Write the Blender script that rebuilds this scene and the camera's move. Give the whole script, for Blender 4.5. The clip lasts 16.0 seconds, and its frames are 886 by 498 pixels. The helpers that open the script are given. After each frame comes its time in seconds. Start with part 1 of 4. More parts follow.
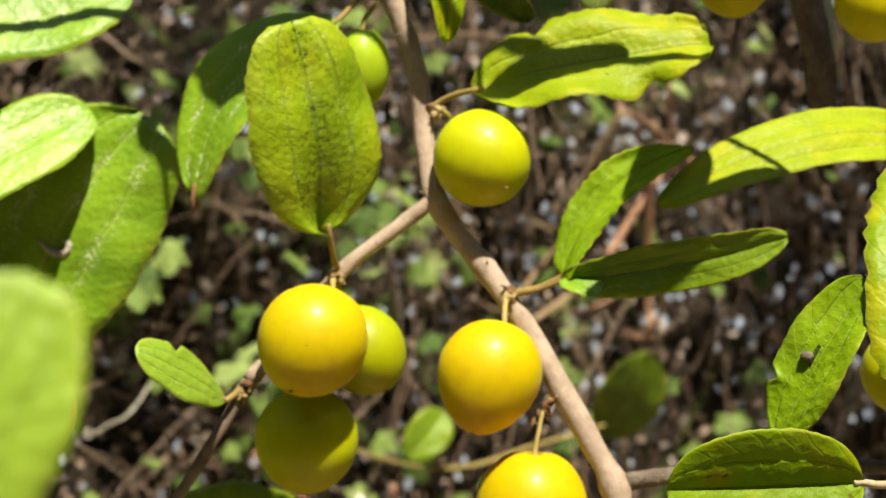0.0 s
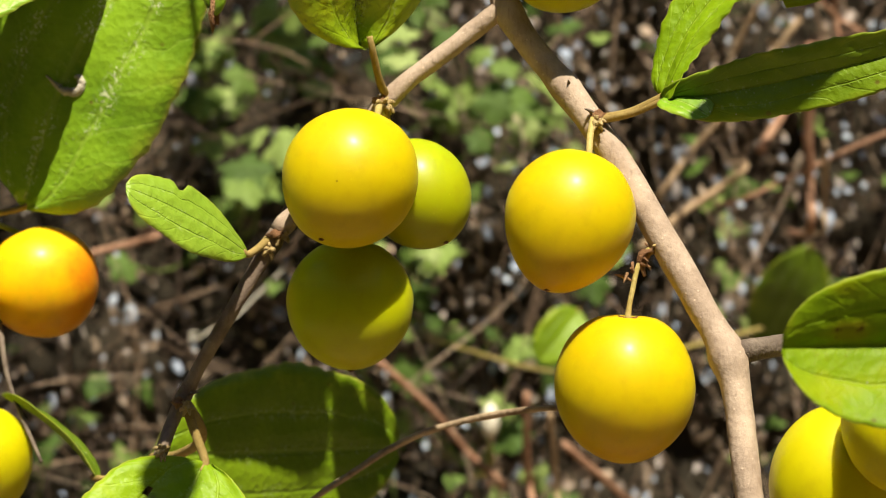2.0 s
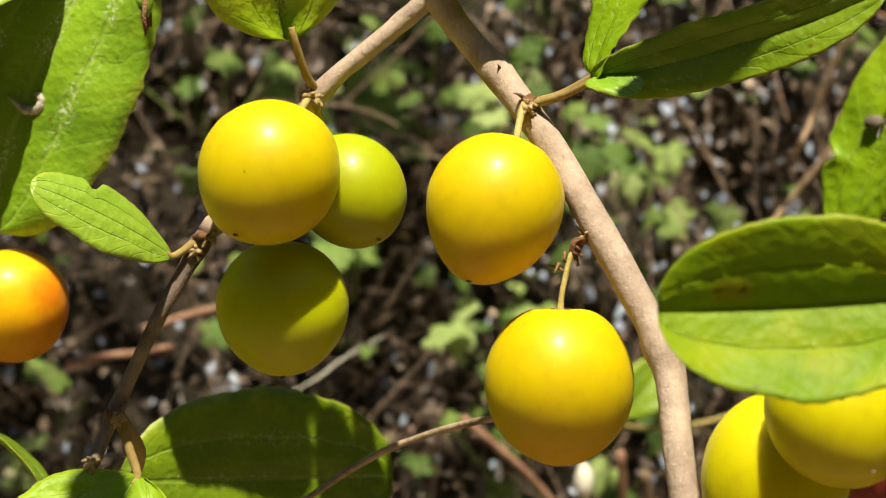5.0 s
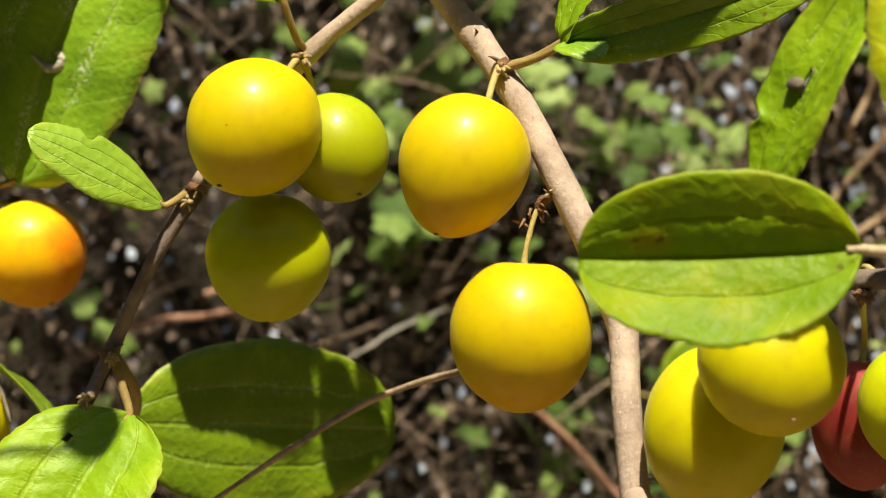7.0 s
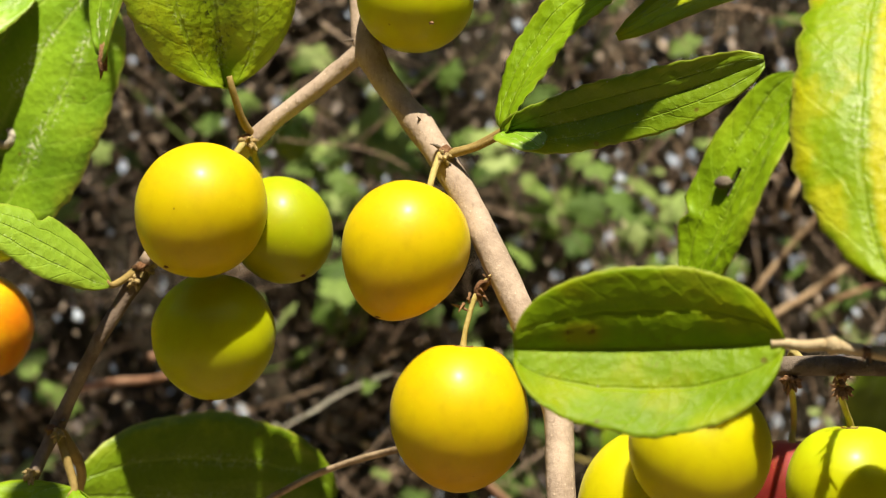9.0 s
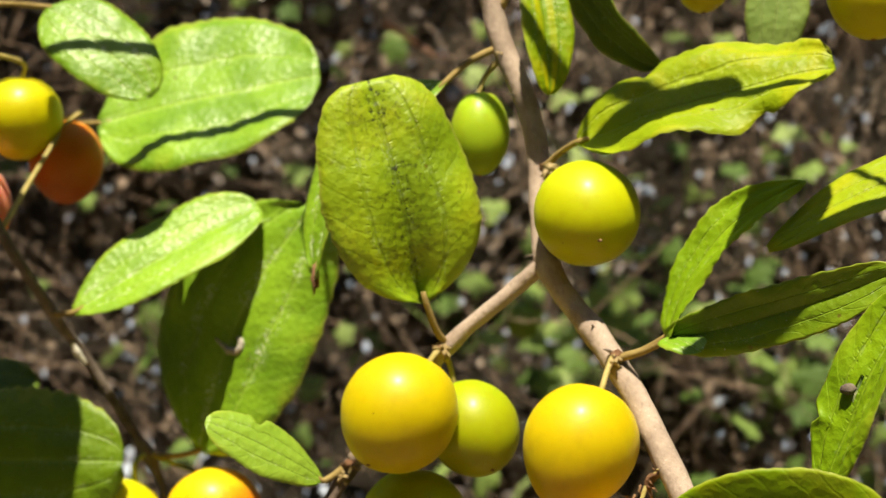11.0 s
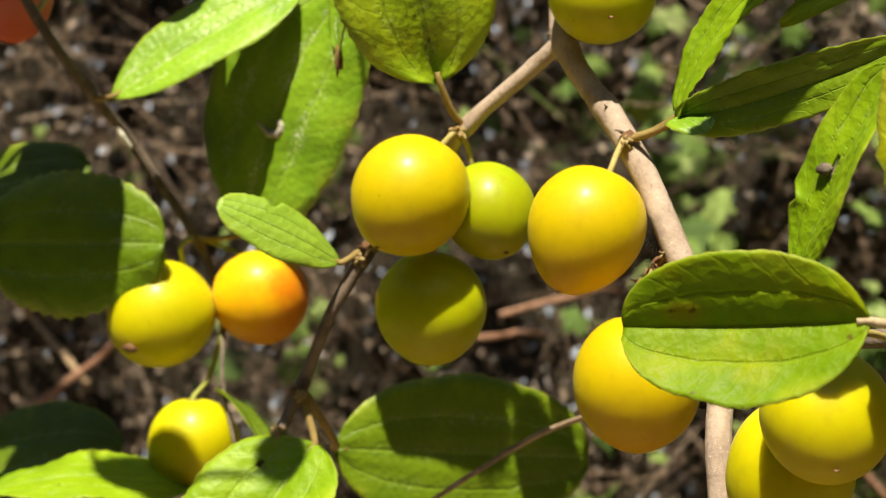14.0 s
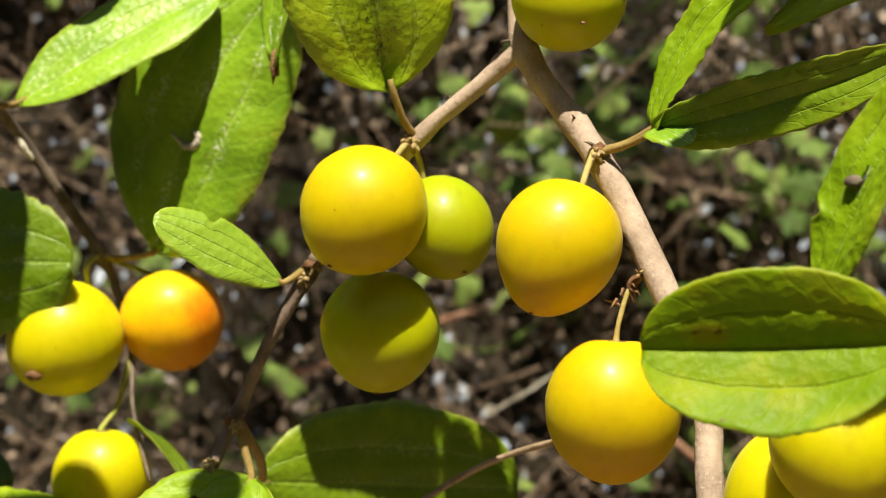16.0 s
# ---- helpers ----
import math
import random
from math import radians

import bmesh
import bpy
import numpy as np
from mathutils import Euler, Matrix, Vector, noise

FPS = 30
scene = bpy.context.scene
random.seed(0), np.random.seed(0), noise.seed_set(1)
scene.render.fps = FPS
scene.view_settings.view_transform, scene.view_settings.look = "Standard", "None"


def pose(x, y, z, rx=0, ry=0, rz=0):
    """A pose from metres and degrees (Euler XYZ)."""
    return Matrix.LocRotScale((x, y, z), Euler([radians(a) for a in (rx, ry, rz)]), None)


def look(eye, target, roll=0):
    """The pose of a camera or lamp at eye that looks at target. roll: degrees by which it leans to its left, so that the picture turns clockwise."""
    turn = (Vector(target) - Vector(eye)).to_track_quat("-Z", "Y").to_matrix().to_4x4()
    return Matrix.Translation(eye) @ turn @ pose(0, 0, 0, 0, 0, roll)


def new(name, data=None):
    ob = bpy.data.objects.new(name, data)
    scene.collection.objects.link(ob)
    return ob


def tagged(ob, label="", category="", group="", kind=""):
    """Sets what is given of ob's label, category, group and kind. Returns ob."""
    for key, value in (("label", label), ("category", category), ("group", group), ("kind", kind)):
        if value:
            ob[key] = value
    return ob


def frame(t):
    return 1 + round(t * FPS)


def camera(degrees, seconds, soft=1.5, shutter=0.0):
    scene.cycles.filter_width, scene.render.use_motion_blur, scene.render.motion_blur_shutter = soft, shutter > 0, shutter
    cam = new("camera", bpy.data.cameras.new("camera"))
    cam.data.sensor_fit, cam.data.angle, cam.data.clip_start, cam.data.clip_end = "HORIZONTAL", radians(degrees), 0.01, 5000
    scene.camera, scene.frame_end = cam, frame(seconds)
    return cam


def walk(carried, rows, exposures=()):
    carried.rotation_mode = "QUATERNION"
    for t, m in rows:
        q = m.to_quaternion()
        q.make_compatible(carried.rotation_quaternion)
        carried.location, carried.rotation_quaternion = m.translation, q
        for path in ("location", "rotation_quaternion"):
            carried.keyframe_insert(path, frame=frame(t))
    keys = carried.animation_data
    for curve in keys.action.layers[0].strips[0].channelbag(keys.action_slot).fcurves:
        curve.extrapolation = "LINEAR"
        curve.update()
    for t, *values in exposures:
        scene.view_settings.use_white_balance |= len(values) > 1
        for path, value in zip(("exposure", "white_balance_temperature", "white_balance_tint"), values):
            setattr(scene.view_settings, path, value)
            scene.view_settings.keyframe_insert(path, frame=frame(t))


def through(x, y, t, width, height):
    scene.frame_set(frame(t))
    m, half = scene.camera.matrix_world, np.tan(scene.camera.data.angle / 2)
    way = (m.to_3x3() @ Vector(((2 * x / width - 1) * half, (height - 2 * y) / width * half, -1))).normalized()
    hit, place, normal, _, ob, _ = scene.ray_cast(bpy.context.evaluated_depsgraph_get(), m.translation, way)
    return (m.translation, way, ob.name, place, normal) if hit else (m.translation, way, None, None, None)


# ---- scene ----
cam = camera(28.0, 16.0, soft=1.0)
PATH = [
    (0, (-0.0636, -0.4165, 1.2306), (-0.0046, -0.0715, 1.2243), 0.58),
    (0.5, (-0.0530, -0.4157, 1.2261), (-0.0021, -0.0697, 1.2100), -0.04),
    (1, (-0.0427, -0.4035, 1.2250), (-0.0024, -0.0564, 1.2040), -0.16),
    (1.5, (-0.0374, -0.3709, 1.2123), (-0.0070, -0.0230, 1.1894), -0.25),
    (2, (-0.0294, -0.3401, 1.2073), (-0.0055, 0.0085, 1.1875), -0.23),
    (2.5, (-0.0187, -0.3268, 1.2080), (-0.0012, 0.0226, 1.1967), -0.16),
    (3, (-0.0097, -0.3254, 1.2042), (-0.0016, 0.0245, 1.2012), -0.00),
    (3.5, (0.0008, -0.3204, 1.2004), (0.0007, 0.0296, 1.2005), 0.01),
    (4, (0.0072, -0.3164, 1.1966), (0.0037, 0.0335, 1.1979), -0.40),
    (4.5, (0.0043, -0.3218, 1.1891), (-0.0038, 0.0281, 1.1889), -1.17),
    (4.7, (0.0091, -0.3232, 1.1881), (-0.0003, 0.0267, 1.1879), -1.55),
    (6.8, (0.0432, -0.3381, 1.1814), (0.0084, 0.0102, 1.1800), -0.52),
    (7, (0.0440, -0.3386, 1.1810), (0.0102, 0.0097, 1.1784), -0.39),
    (7.5, (0.0460, -0.3403, 1.1815), (0.0149, 0.0083, 1.1787), -0.05),
    (8, (0.0480, -0.3406, 1.1825), (0.0193, 0.0082, 1.1814), 0.04),
    (8.5, (0.0435, -0.3446, 1.1830), (0.0160, 0.0044, 1.1854), 0.13),
    (9, (0.0460, -0.3473, 1.1863), (0.0225, 0.0018, 1.1945), 0.17),
    (9.5, (0.0526, -0.3504, 1.1902), (0.0315, -0.0016, 1.2108), 0.14),
    (10, (0.0521, -0.3600, 1.1945), (0.0181, -0.0137, 1.2325), -0.18),
    (10.2, (0.0496, -0.3660, 1.1955), (0.0075, -0.0212, 1.2383), -0.29),
    (12.3, (0.1066, -0.3909, 1.1887), (-0.0022, -0.0590, 1.2112), -1.29),
    (12.5, (0.1068, -0.3854, 1.1889), (-0.0048, -0.0542, 1.2077), -1.36),
    (13, (0.1082, -0.3694, 1.1883), (-0.0092, -0.0398, 1.1981), -1.33),
    (13.5, (0.1049, -0.3751, 1.1869), (-0.0040, -0.0426, 1.1914), -1.13),
    (14, (0.1017, -0.3679, 1.1920), (-0.0074, -0.0353, 1.1903), -0.58),
    (14.5, (0.0911, -0.3631, 1.1916), (-0.0071, -0.0272, 1.1850), -0.33),
    (15, (0.0720, -0.3652, 1.1936), (-0.0134, -0.0260, 1.1834), -0.75),
    (15.5, (0.0694, -0.3528, 1.1899), (-0.0113, -0.0122, 1.1874), -0.54),
    (16, (0.0649, -0.3528, 1.1908), (-0.0070, -0.0103, 1.1938), -0.47),
]
walk(cam, [(t, look(eye, target, roll)) for t, eye, target, roll in PATH])
# ---- end of path ----
# the lens is focused on the fruit; what lies far behind it is soft
cam.data.dof.use_dof = True
cam.data.dof.focus_distance = 0.326
cam.data.dof.aperture_fstop = 27.0

# ---------------------------------------------------------------- light
SUN_EL, SUN_AZ = 62.0, 171.0          # degrees; azimuth from +y towards +x
world = bpy.data.worlds.new("sky")
scene.world = world
world.use_nodes = True
wn = world.node_tree
sky = wn.nodes.new("ShaderNodeTexSky")
sky.sky_type, sky.sun_disc = "NISHITA", False
sky.sun_elevation, sky.sun_rotation = radians(SUN_EL), radians(SUN_AZ)
wn.links.new(sky.outputs[0], wn.nodes["Background"].inputs[0])
wn.nodes["Background"].inputs[1].default_value = 0.054
sun = new("sun", bpy.data.lights.new("sun", "SUN"))
sun.data.energy, sun.data.angle, sun.data.color = 5.0, radians(0.53), (1.0, 0.90, 0.69)
to_sun = Vector((math.sin(radians(SUN_AZ)) * math.cos(radians(SUN_EL)),
                 math.cos(radians(SUN_AZ)) * math.cos(radians(SUN_EL)), math.sin(radians(SUN_EL))))
sun.matrix_world = look(to_sun * 5, (0, 0, 0))
scene.view_settings.exposure = 0.81


# ---------------------------------------------------------------- materials
class Nodes:
    """A short way to write a node material."""

    def __init__(self, name):
        self.mat = bpy.data.materials.new(name)
        self.mat.use_nodes = True
        self.t = self.mat.node_tree
        self.bsdf = self.t.nodes["Principled BSDF"]
        self.out = self.t.nodes["Material Output"]

    def add(self, kind, **props):
        n = self.t.nodes.new("ShaderNode" + kind)
        for k, v in props.items():
            setattr(n, k, v)
        return n

    def link(self, a, b):
        self.t.links.new(a, b)

    def put(self, value, socket):
        if hasattr(value, "is_linked"):
            self.link(value, socket)
        else:
            socket.default_value = value

    def math(self, op, a, b=0.0, c=0.0, clamp=False):
        n = self.add("Math", operation=op, use_clamp=clamp)
        for v, s in zip((a, b, c), n.inputs):
            self.put(v, s)
        return n.outputs[0]

    def noise(self, scale, detail=4.0, vec=None, rough=0.55):
        n = self.add("TexNoise")
        n.inputs["Scale"].default_value, n.inputs["Detail"].default_value = scale, detail
        n.inputs["Roughness"].default_value = rough
        if vec is not None:
            self.link(vec, n.inputs["Vector"])
        return n.outputs["Fac"]

    def spots(self, scale, vec, rand=1.0):
        n = self.add("TexVoronoi")
        n.inputs["Scale"].default_value = scale
        n.inputs["Randomness"].default_value = rand
        self.link(vec, n.inputs["Vector"])
        return n.outputs["Distance"]

    def step(self, v, lo, hi, a=0.0, b=1.0):
        n = self.add("MapRange", interpolation_type="SMOOTHSTEP")
        for x, s in zip((v, lo, hi, a, b), n.inputs):
            self.put(x, s)
        return n.outputs[0]

    def mix(self, fac, a, b):
        n = self.add("Mix", data_type="RGBA")
        self.put(fac, n.inputs[0])
        for v, s in ((a, n.inputs[6]), (b, n.inputs[7])):
            if isinstance(v, tuple):
                v = (*v, 1.0) if len(v) == 3 else v
            self.put(v, s)
        return n.outputs[2]

    def bump(self, height, strength, dist):
        n = self.add("Bump")
        n.inputs["Strength"].default_value, n.inputs["Distance"].default_value = strength, dist
        self.link(height, n.inputs["Height"])
        self.link(n.outputs[0], self.bsdf.inputs["Normal"])
        return n.outputs[0]

    def coord(self, which="Object"):
        return self.add("TexCoord").outputs[which]


def leaf_material(name, dark, light, vein, gloss=0.42, through=0.12, mottle=0.0, spot=(0.10, 0.06, 0.01), yellow=0.0,
                  glow=(0.30, 0.42, 0.02), patch=None, spec=0.32, sparkly=0.2):
    """A leaf skin: u runs along the blade, v across it. Three nerves from the base, side veins, fine mesh relief."""
    m = Nodes(name)
    uv = m.add("UVMap", uv_map="blade").outputs[0]
    sep = m.add("SeparateXYZ")
    m.link(uv, sep.inputs[0])
    u, v = sep.outputs[0], sep.outputs[1]
    obj = m.coord("Object")
    av = m.math("ABSOLUTE", m.math("SUBTRACT", m.math("MULTIPLY", v, 2.0), 1.0))
    wob = m.math("MULTIPLY", m.math("SUBTRACT", m.noise(140, 2, obj), 0.5), 0.10)
    avw = m.math("ADD", av, wob)
    mid = m.step(av, 0.012, 0.05, 1.0, 0.0)
    side = m.step(m.math("ABSOLUTE", m.math("SUBTRACT", avw, 0.46)), 0.008, 0.04, 1.0, 0.0)
    comb = m.math("SINE", m.math("MULTIPLY", m.math("ADD", m.math("SUBTRACT", u, m.math("MULTIPLY", av, 0.10)), m.math("MULTIPLY", wob, 0.5)), 170.0))
    by_nerve = m.math("MAXIMUM", m.step(av, 0.03, 0.16, 1.0, 0.0), m.step(m.math("ABSOLUTE", m.math("SUBTRACT", avw, 0.46)), 0.03, 0.14, 1.0, 0.0))
    arcs = m.math("SINE", m.math("MULTIPLY", m.math("ADD", m.math("SUBTRACT", u, m.math("MULTIPLY", av, 0.30)), m.math("MULTIPLY", wob, 0.9)), 44.0))
    fine = m.math("MAXIMUM", m.math("MULTIPLY", m.step(comb, 0.4, 1.0), m.math("MULTIPLY", by_nerve, m.step(m.noise(230, 2, obj), 0.36, 0.6, 0.0, 0.65))),
                  m.math("MULTIPLY", m.step(arcs, 0.9, 1.0, 0.0, 0.32), m.step(av, 0.48, 0.6)))
    veins = m.math("MAXIMUM", m.math("MAXIMUM", m.math("MULTIPLY", mid, 0.8), m.math("MULTIPLY", side, 0.6)), fine)
    big = m.noise(60, 5, obj)
    small = m.noise(700, 4, obj)
    info = m.add("ObjectInfo").outputs["Random"]
    tone = m.math("ADD", m.math("MULTIPLY", m.step(big, 0.3, 0.7), 0.6), m.math("MULTIPLY", small, 0.4))
    tone = m.math("ADD", tone, m.math("MULTIPLY", m.math("SUBTRACT", info, 0.5), 0.25), clamp=True)
    col = m.mix(tone, dark, light)
    if yellow:
        col = m.mix(m.math("MULTIPLY", m.step(m.noise(95, 3, obj), 0.48, 0.72), yellow), col, (0.50, 0.46, 0.004))
    if yellow > 0.7:
        # yellowing runs in bands between the nerves
        band = m.math("MULTIPLY", m.step(m.math("ABSOLUTE", m.math("SUBTRACT", avw, 0.25)), 0.08, 0.17, 0.85, 0.0), m.step(m.noise(40, 3, obj), 0.3, 0.5))
        col = m.mix(band, col, (0.47, 0.45, 0.002))
    col = m.mix(m.math("MULTIPLY", veins, 0.42), col, vein)
    if mottle:
        dots = m.math("MAXIMUM", m.step(m.noise(850, 4, obj, 0.75), 0.53, 0.62), m.step(m.noise(330, 5, obj, 0.7), 0.56, 0.66))
        where = m.step(m.noise(75, 3, obj), 0.38, 0.54)
        along = m.math("MAXIMUM", m.step(av, 0.0, 0.5, 1.0, 0.3), 0.0)
        col = m.mix(m.math("MULTIPLY", m.math("MULTIPLY", dots, where), m.math("MULTIPLY", along, mottle)), col, spot)
    if patch:
        # one blighted blotch: yellowed skin with rusty dots, at a place on the blade
        pu, pv, ru, rv = patch
        du, dv = m.math("DIVIDE", m.math("SUBTRACT", u, pu), ru), m.math("DIVIDE", m.math("SUBTRACT", v, pv), rv)
        far = m.math("SQRT", m.math("ADD", m.math("MULTIPLY", du, du), m.math("MULTIPLY", dv, dv)))
        far = m.math("ADD", far, m.math("MULTIPLY", m.math("SUBTRACT", m.noise(420, 4, obj), 0.5), 1.3))
        col = m.mix(m.step(far, 0.3, 1.9, 0.75, 0.0), col, (0.34, 0.30, 0.008))
        rust = m.math("MULTIPLY", m.step(far, 0.5, 1.1, 1.0, 0.0), m.step(m.spots(900, obj), 0.25, 0.5, 1.0, 0.15))
        col = m.mix(rust, col, (0.13, 0.055, 0.008))
    rim = m.math("MULTIPLY", m.step(av, 0.62, 1.0), m.step(m.noise(120, 4, obj), 0.45, 0.7))
    col = m.mix(m.math("MULTIPLY", rim, 0.35 + 0.3 * yellow), col, (0.42, 0.45, 0.03))
    nick = m.math("MULTIPLY", m.step(m.spots(170, obj), 0.05, 0.12, 0.75, 0.0), m.step(m.noise(70, 2, obj), 0.5, 0.62))
    col = m.mix(nick, col, (0.12, 0.075, 0.015))
    dirt = m.math("MULTIPLY", m.step(m.spots(260, obj), 0.025, 0.05, 0.8, 0.0), m.step(m.noise(48, 2, obj), 0.54, 0.6))
    col = m.mix(dirt, col, (0.45, 0.42, 0.36))
    # pale flecks paint the sparkle of gloss on the blade
    gloss_fleck = m.math("MULTIPLY", m.step(m.noise(1300, 3, obj, 0.7), 0.62, 0.70, 0.0, 0.25), m.math("MULTIPLY", m.step(m.noise(85, 3, obj), 0.48, 0.62), m.step(m.math("ABSOLUTE", m.math("SUBTRACT", avw, 0.1)), 0.05, 0.5, 1.0, 0.25)))
    col = m.mix(gloss_fleck, col, (0.52, 0.58, 0.30))
    # whiter painted sparkle, gathered along the nerves
    nerve_sparkle = m.math("MULTIPLY", m.step(m.noise(1100, 4, obj, 0.7), 0.53, 0.61), m.math("MULTIPLY", by_nerve, m.step(m.noise(110, 2, obj), 0.42, 0.6, 0.0, sparkly)))
    col = m.mix(nerve_sparkle, col, (0.64, 0.72, 0.46))
    margin = m.step(av, 0.955, 0.995)
    col = m.mix(m.math("MULTIPLY", margin, 0.6), col, (0.36, 0.38, 0.06))
    m.link(col, m.bsdf.inputs["Base Color"])
    rough = m.math("ADD", gloss - 0.08, m.math("MULTIPLY", m.noise(260, 3, obj), 0.2))
    m.link(rough, m.bsdf.inputs["Roughness"])
    m.bsdf.inputs["Specular IOR Level"].default_value = spec
    cells = m.spots(520, obj)
    grooves = m.math("MAXIMUM", m.math("MAXIMUM", m.math("MULTIPLY", mid, 0.8), m.math("MULTIPLY", side, 0.6)), m.math("MULTIPLY", fine, 0.45))
    relief = m.math("ADD", m.math("MULTIPLY", grooves, -1.0), m.math("ADD", m.math("MULTIPLY", cells, 0.6), m.math("ADD", m.math("MULTIPLY", small, 0.6), m.math("MULTIPLY", m.noise(190, 3, obj), 0.5))))
    nrm = m.bump(relief, 0.65, 0.00045)
    tr = m.add("BsdfTranslucent")
    m.link(m.mix(0.55, col, glow), tr.inputs[0])
    m.link(nrm, tr.inputs["Normal"])
    sh = m.add("MixShader")
    sh.inputs[0].default_value = through
    m.link(m.bsdf.outputs[0], sh.inputs[1])
    m.link(tr.outputs[0], sh.inputs[2])
    m.link(sh.outputs[0], m.out.inputs[0])
    return m.mat


def fruit_material(name, top, body, foot, specks=0.5, blush=None, gloss=0.30):
    """Fruit skin: colour ripens from stalk to tip, with pores and faint blotches."""
    m = Nodes(name)
    gen, obj = m.coord("Generated"), m.coord("Object")
    sep = m.add("SeparateXYZ")
    m.link(gen, sep.inputs[0])
    z = m.math("ADD", sep.outputs[2], m.math("MULTIPLY", m.math("SUBTRACT", m.noise(110, 3, obj), 0.5), 0.25))
    col = m.mix(m.step(z, 0.05, 0.45), foot, body)
    col = m.mix(m.step(z, 0.62, 1.0), col, top)
    if blush:
        side = m.math("ADD", sep.outputs[0], m.math("MULTIPLY", m.math("SUBTRACT", m.noise(150, 4, obj), 0.5), 0.5))
        col = m.mix(m.step(side, 0.6, 1.1), col, blush)
    col = m.mix(m.math("MULTIPLY", m.step(m.noise(320, 5, obj), 0.45, 0.75), 0.16), col, (0.30, 0.20, 0.01))
    pores = m.step(m.spots(520, obj), 0.05, 0.12, 0.14, 0.0)
    col = m.mix(pores, col, (0.80, 0.72, 0.05))
    dark = m.step(m.spots(165, obj), 0.028, 0.05, specks, 0.0)
    col = m.mix(dark, col, (0.07, 0.03, 0.008))
    m.link(col, m.bsdf.inputs["Base Color"])
    m.bsdf.inputs["Subsurface Weight"].default_value = 0.85
    m.bsdf.inputs["Subsurface Radius"].default_value = (0.0036, 0.0032, 0.0010)
    m.bsdf.inputs["Subsurface Scale"].default_value = 1.3
    m.link(m.math("ADD", gloss + 0.08, m.math("MULTIPLY", m.noise(400, 3, obj), 0.12)), m.bsdf.inputs["Roughness"])
    m.bsdf.inputs["Coat Weight"].default_value, m.bsdf.inputs["Coat Roughness"].default_value = 0.16, 0.27
    m.bsdf.inputs["Specular IOR Level"].default_value = 0.2
    m.bsdf.inputs["Sheen Weight"].default_value, m.bsdf.inputs["Sheen Roughness"].default_value = 0.02, 0.35
    m.bump(m.math("ADD", m.math("MULTIPLY", m.noise(900, 3, obj), 0.5), m.noise(140, 2, obj)), 0.10, 0.0006)
    return m.mat


def bark_material(name, a, b, c, scale=1.0, bump=0.7):
    m = Nodes(name)
    obj = m.coord("Object")
    n1, n2 = m.noise(120 * scale, 6, obj, 0.65), m.noise(900 * scale, 4, obj)
    mp = m.add("Mapping")
    mp.inputs["Scale"].default_value = (1.0, 1.0, 0.25)
    m.link(obj, mp.inputs[0])
    streak = m.noise(1200 * scale, 4, mp.outputs[0])
    col = m.mix(m.step(n1, 0.35, 0.65), a, b)
    col = m.mix(m.math("MULTIPLY", m.step(streak, 0.52, 0.75), 0.4), col, c)
    lent = m.step(m.spots(620 * scale, obj), 0.06, 0.18, 0.28, 0.0)
    col = m.mix(lent, col, tuple(min(1.0, x * 1.9) for x in b))
    m.link(col, m.bsdf.inputs["Base Color"])
    m.bsdf.inputs["Roughness"].default_value = 0.82
    m.bsdf.inputs["Specular IOR Level"].default_value = 0.3
    m.bump(m.math("ADD", m.math("MULTIPLY", streak, 0.6), m.math("ADD", n2, m.math("MULTIPLY", lent, 0.6))), bump, 0.0006)
    return m.mat


def rough_material(name, cols, scale, rough=0.85, island=0.6, through=0.0, gloss=0.3):
    """Litter, stalks and creeper leaves: a tone for each loose piece, and fine mottling on it."""
    m = Nodes(name)
    obj = m.coord("Object")
    isl = m.add("NewGeometry").outputs["Random Per Island"]
    ramp = m.add("ValToRGB")
    while len(ramp.color_ramp.elements) < len(cols):
        ramp.color_ramp.elements.new(0.5)
    for i, (e, c) in enumerate(zip(ramp.color_ramp.elements, cols)):
        e.position, e.color = i / (len(cols) - 1), (*c, 1)
    f = m.math("ADD", m.math("MULTIPLY", isl, island), m.math("MULTIPLY", m.noise(scale, 5, obj), 1.0 - island), clamp=True)
    m.link(f, ramp.inputs[0])
    n2 = m.noise(scale * 9, 4, obj)
    col = m.mix(m.step(n2, 0.35, 0.75, 0.0, 0.5), ramp.outputs[0], tuple(x * 0.45 for x in cols[0]))
    m.link(col, m.bsdf.inputs["Base Color"])
    m.bsdf.inputs["Roughness"].default_value = rough
    m.bsdf.inputs["Specular IOR Level"].default_value = gloss
    m.bump(n2, 0.5, 0.002)
    if through:
        tr = m.add("BsdfTranslucent")
        m.link(col, tr.inputs[0])
        sh = m.add("MixShader")
        sh.inputs[0].default_value = through
        m.link(m.bsdf.outputs[0], sh.inputs[1])
        m.link(tr.outputs[0], sh.inputs[2])
        m.link(sh.outputs[0], m.out.inputs[0])
    return m.mat


LEAF = leaf_material("leaf_upper", (0.115, 0.24, 0.007), (0.275, 0.465, 0.020), (0.40, 0.55, 0.09), 0.42, 0.06, spec=0.5, sparkly=1.0)
# shade put into the colour: darkest green, for leaves out of the sun
LEAF_SHADED = leaf_material("leaf_upper_shaded", (0.060, 0.105, 0.003), (0.12, 0.19, 0.006), (0.20, 0.30, 0.03), 0.46, 0.06, spec=0.3)
# same green darkened less, part of the shade painted in
LEAF_DIM = leaf_material("leaf_upper_dim", (0.09, 0.165, 0.003), (0.18, 0.28, 0.007), (0.22, 0.34, 0.03), 0.44, 0.06, 0.2, spec=0.3)
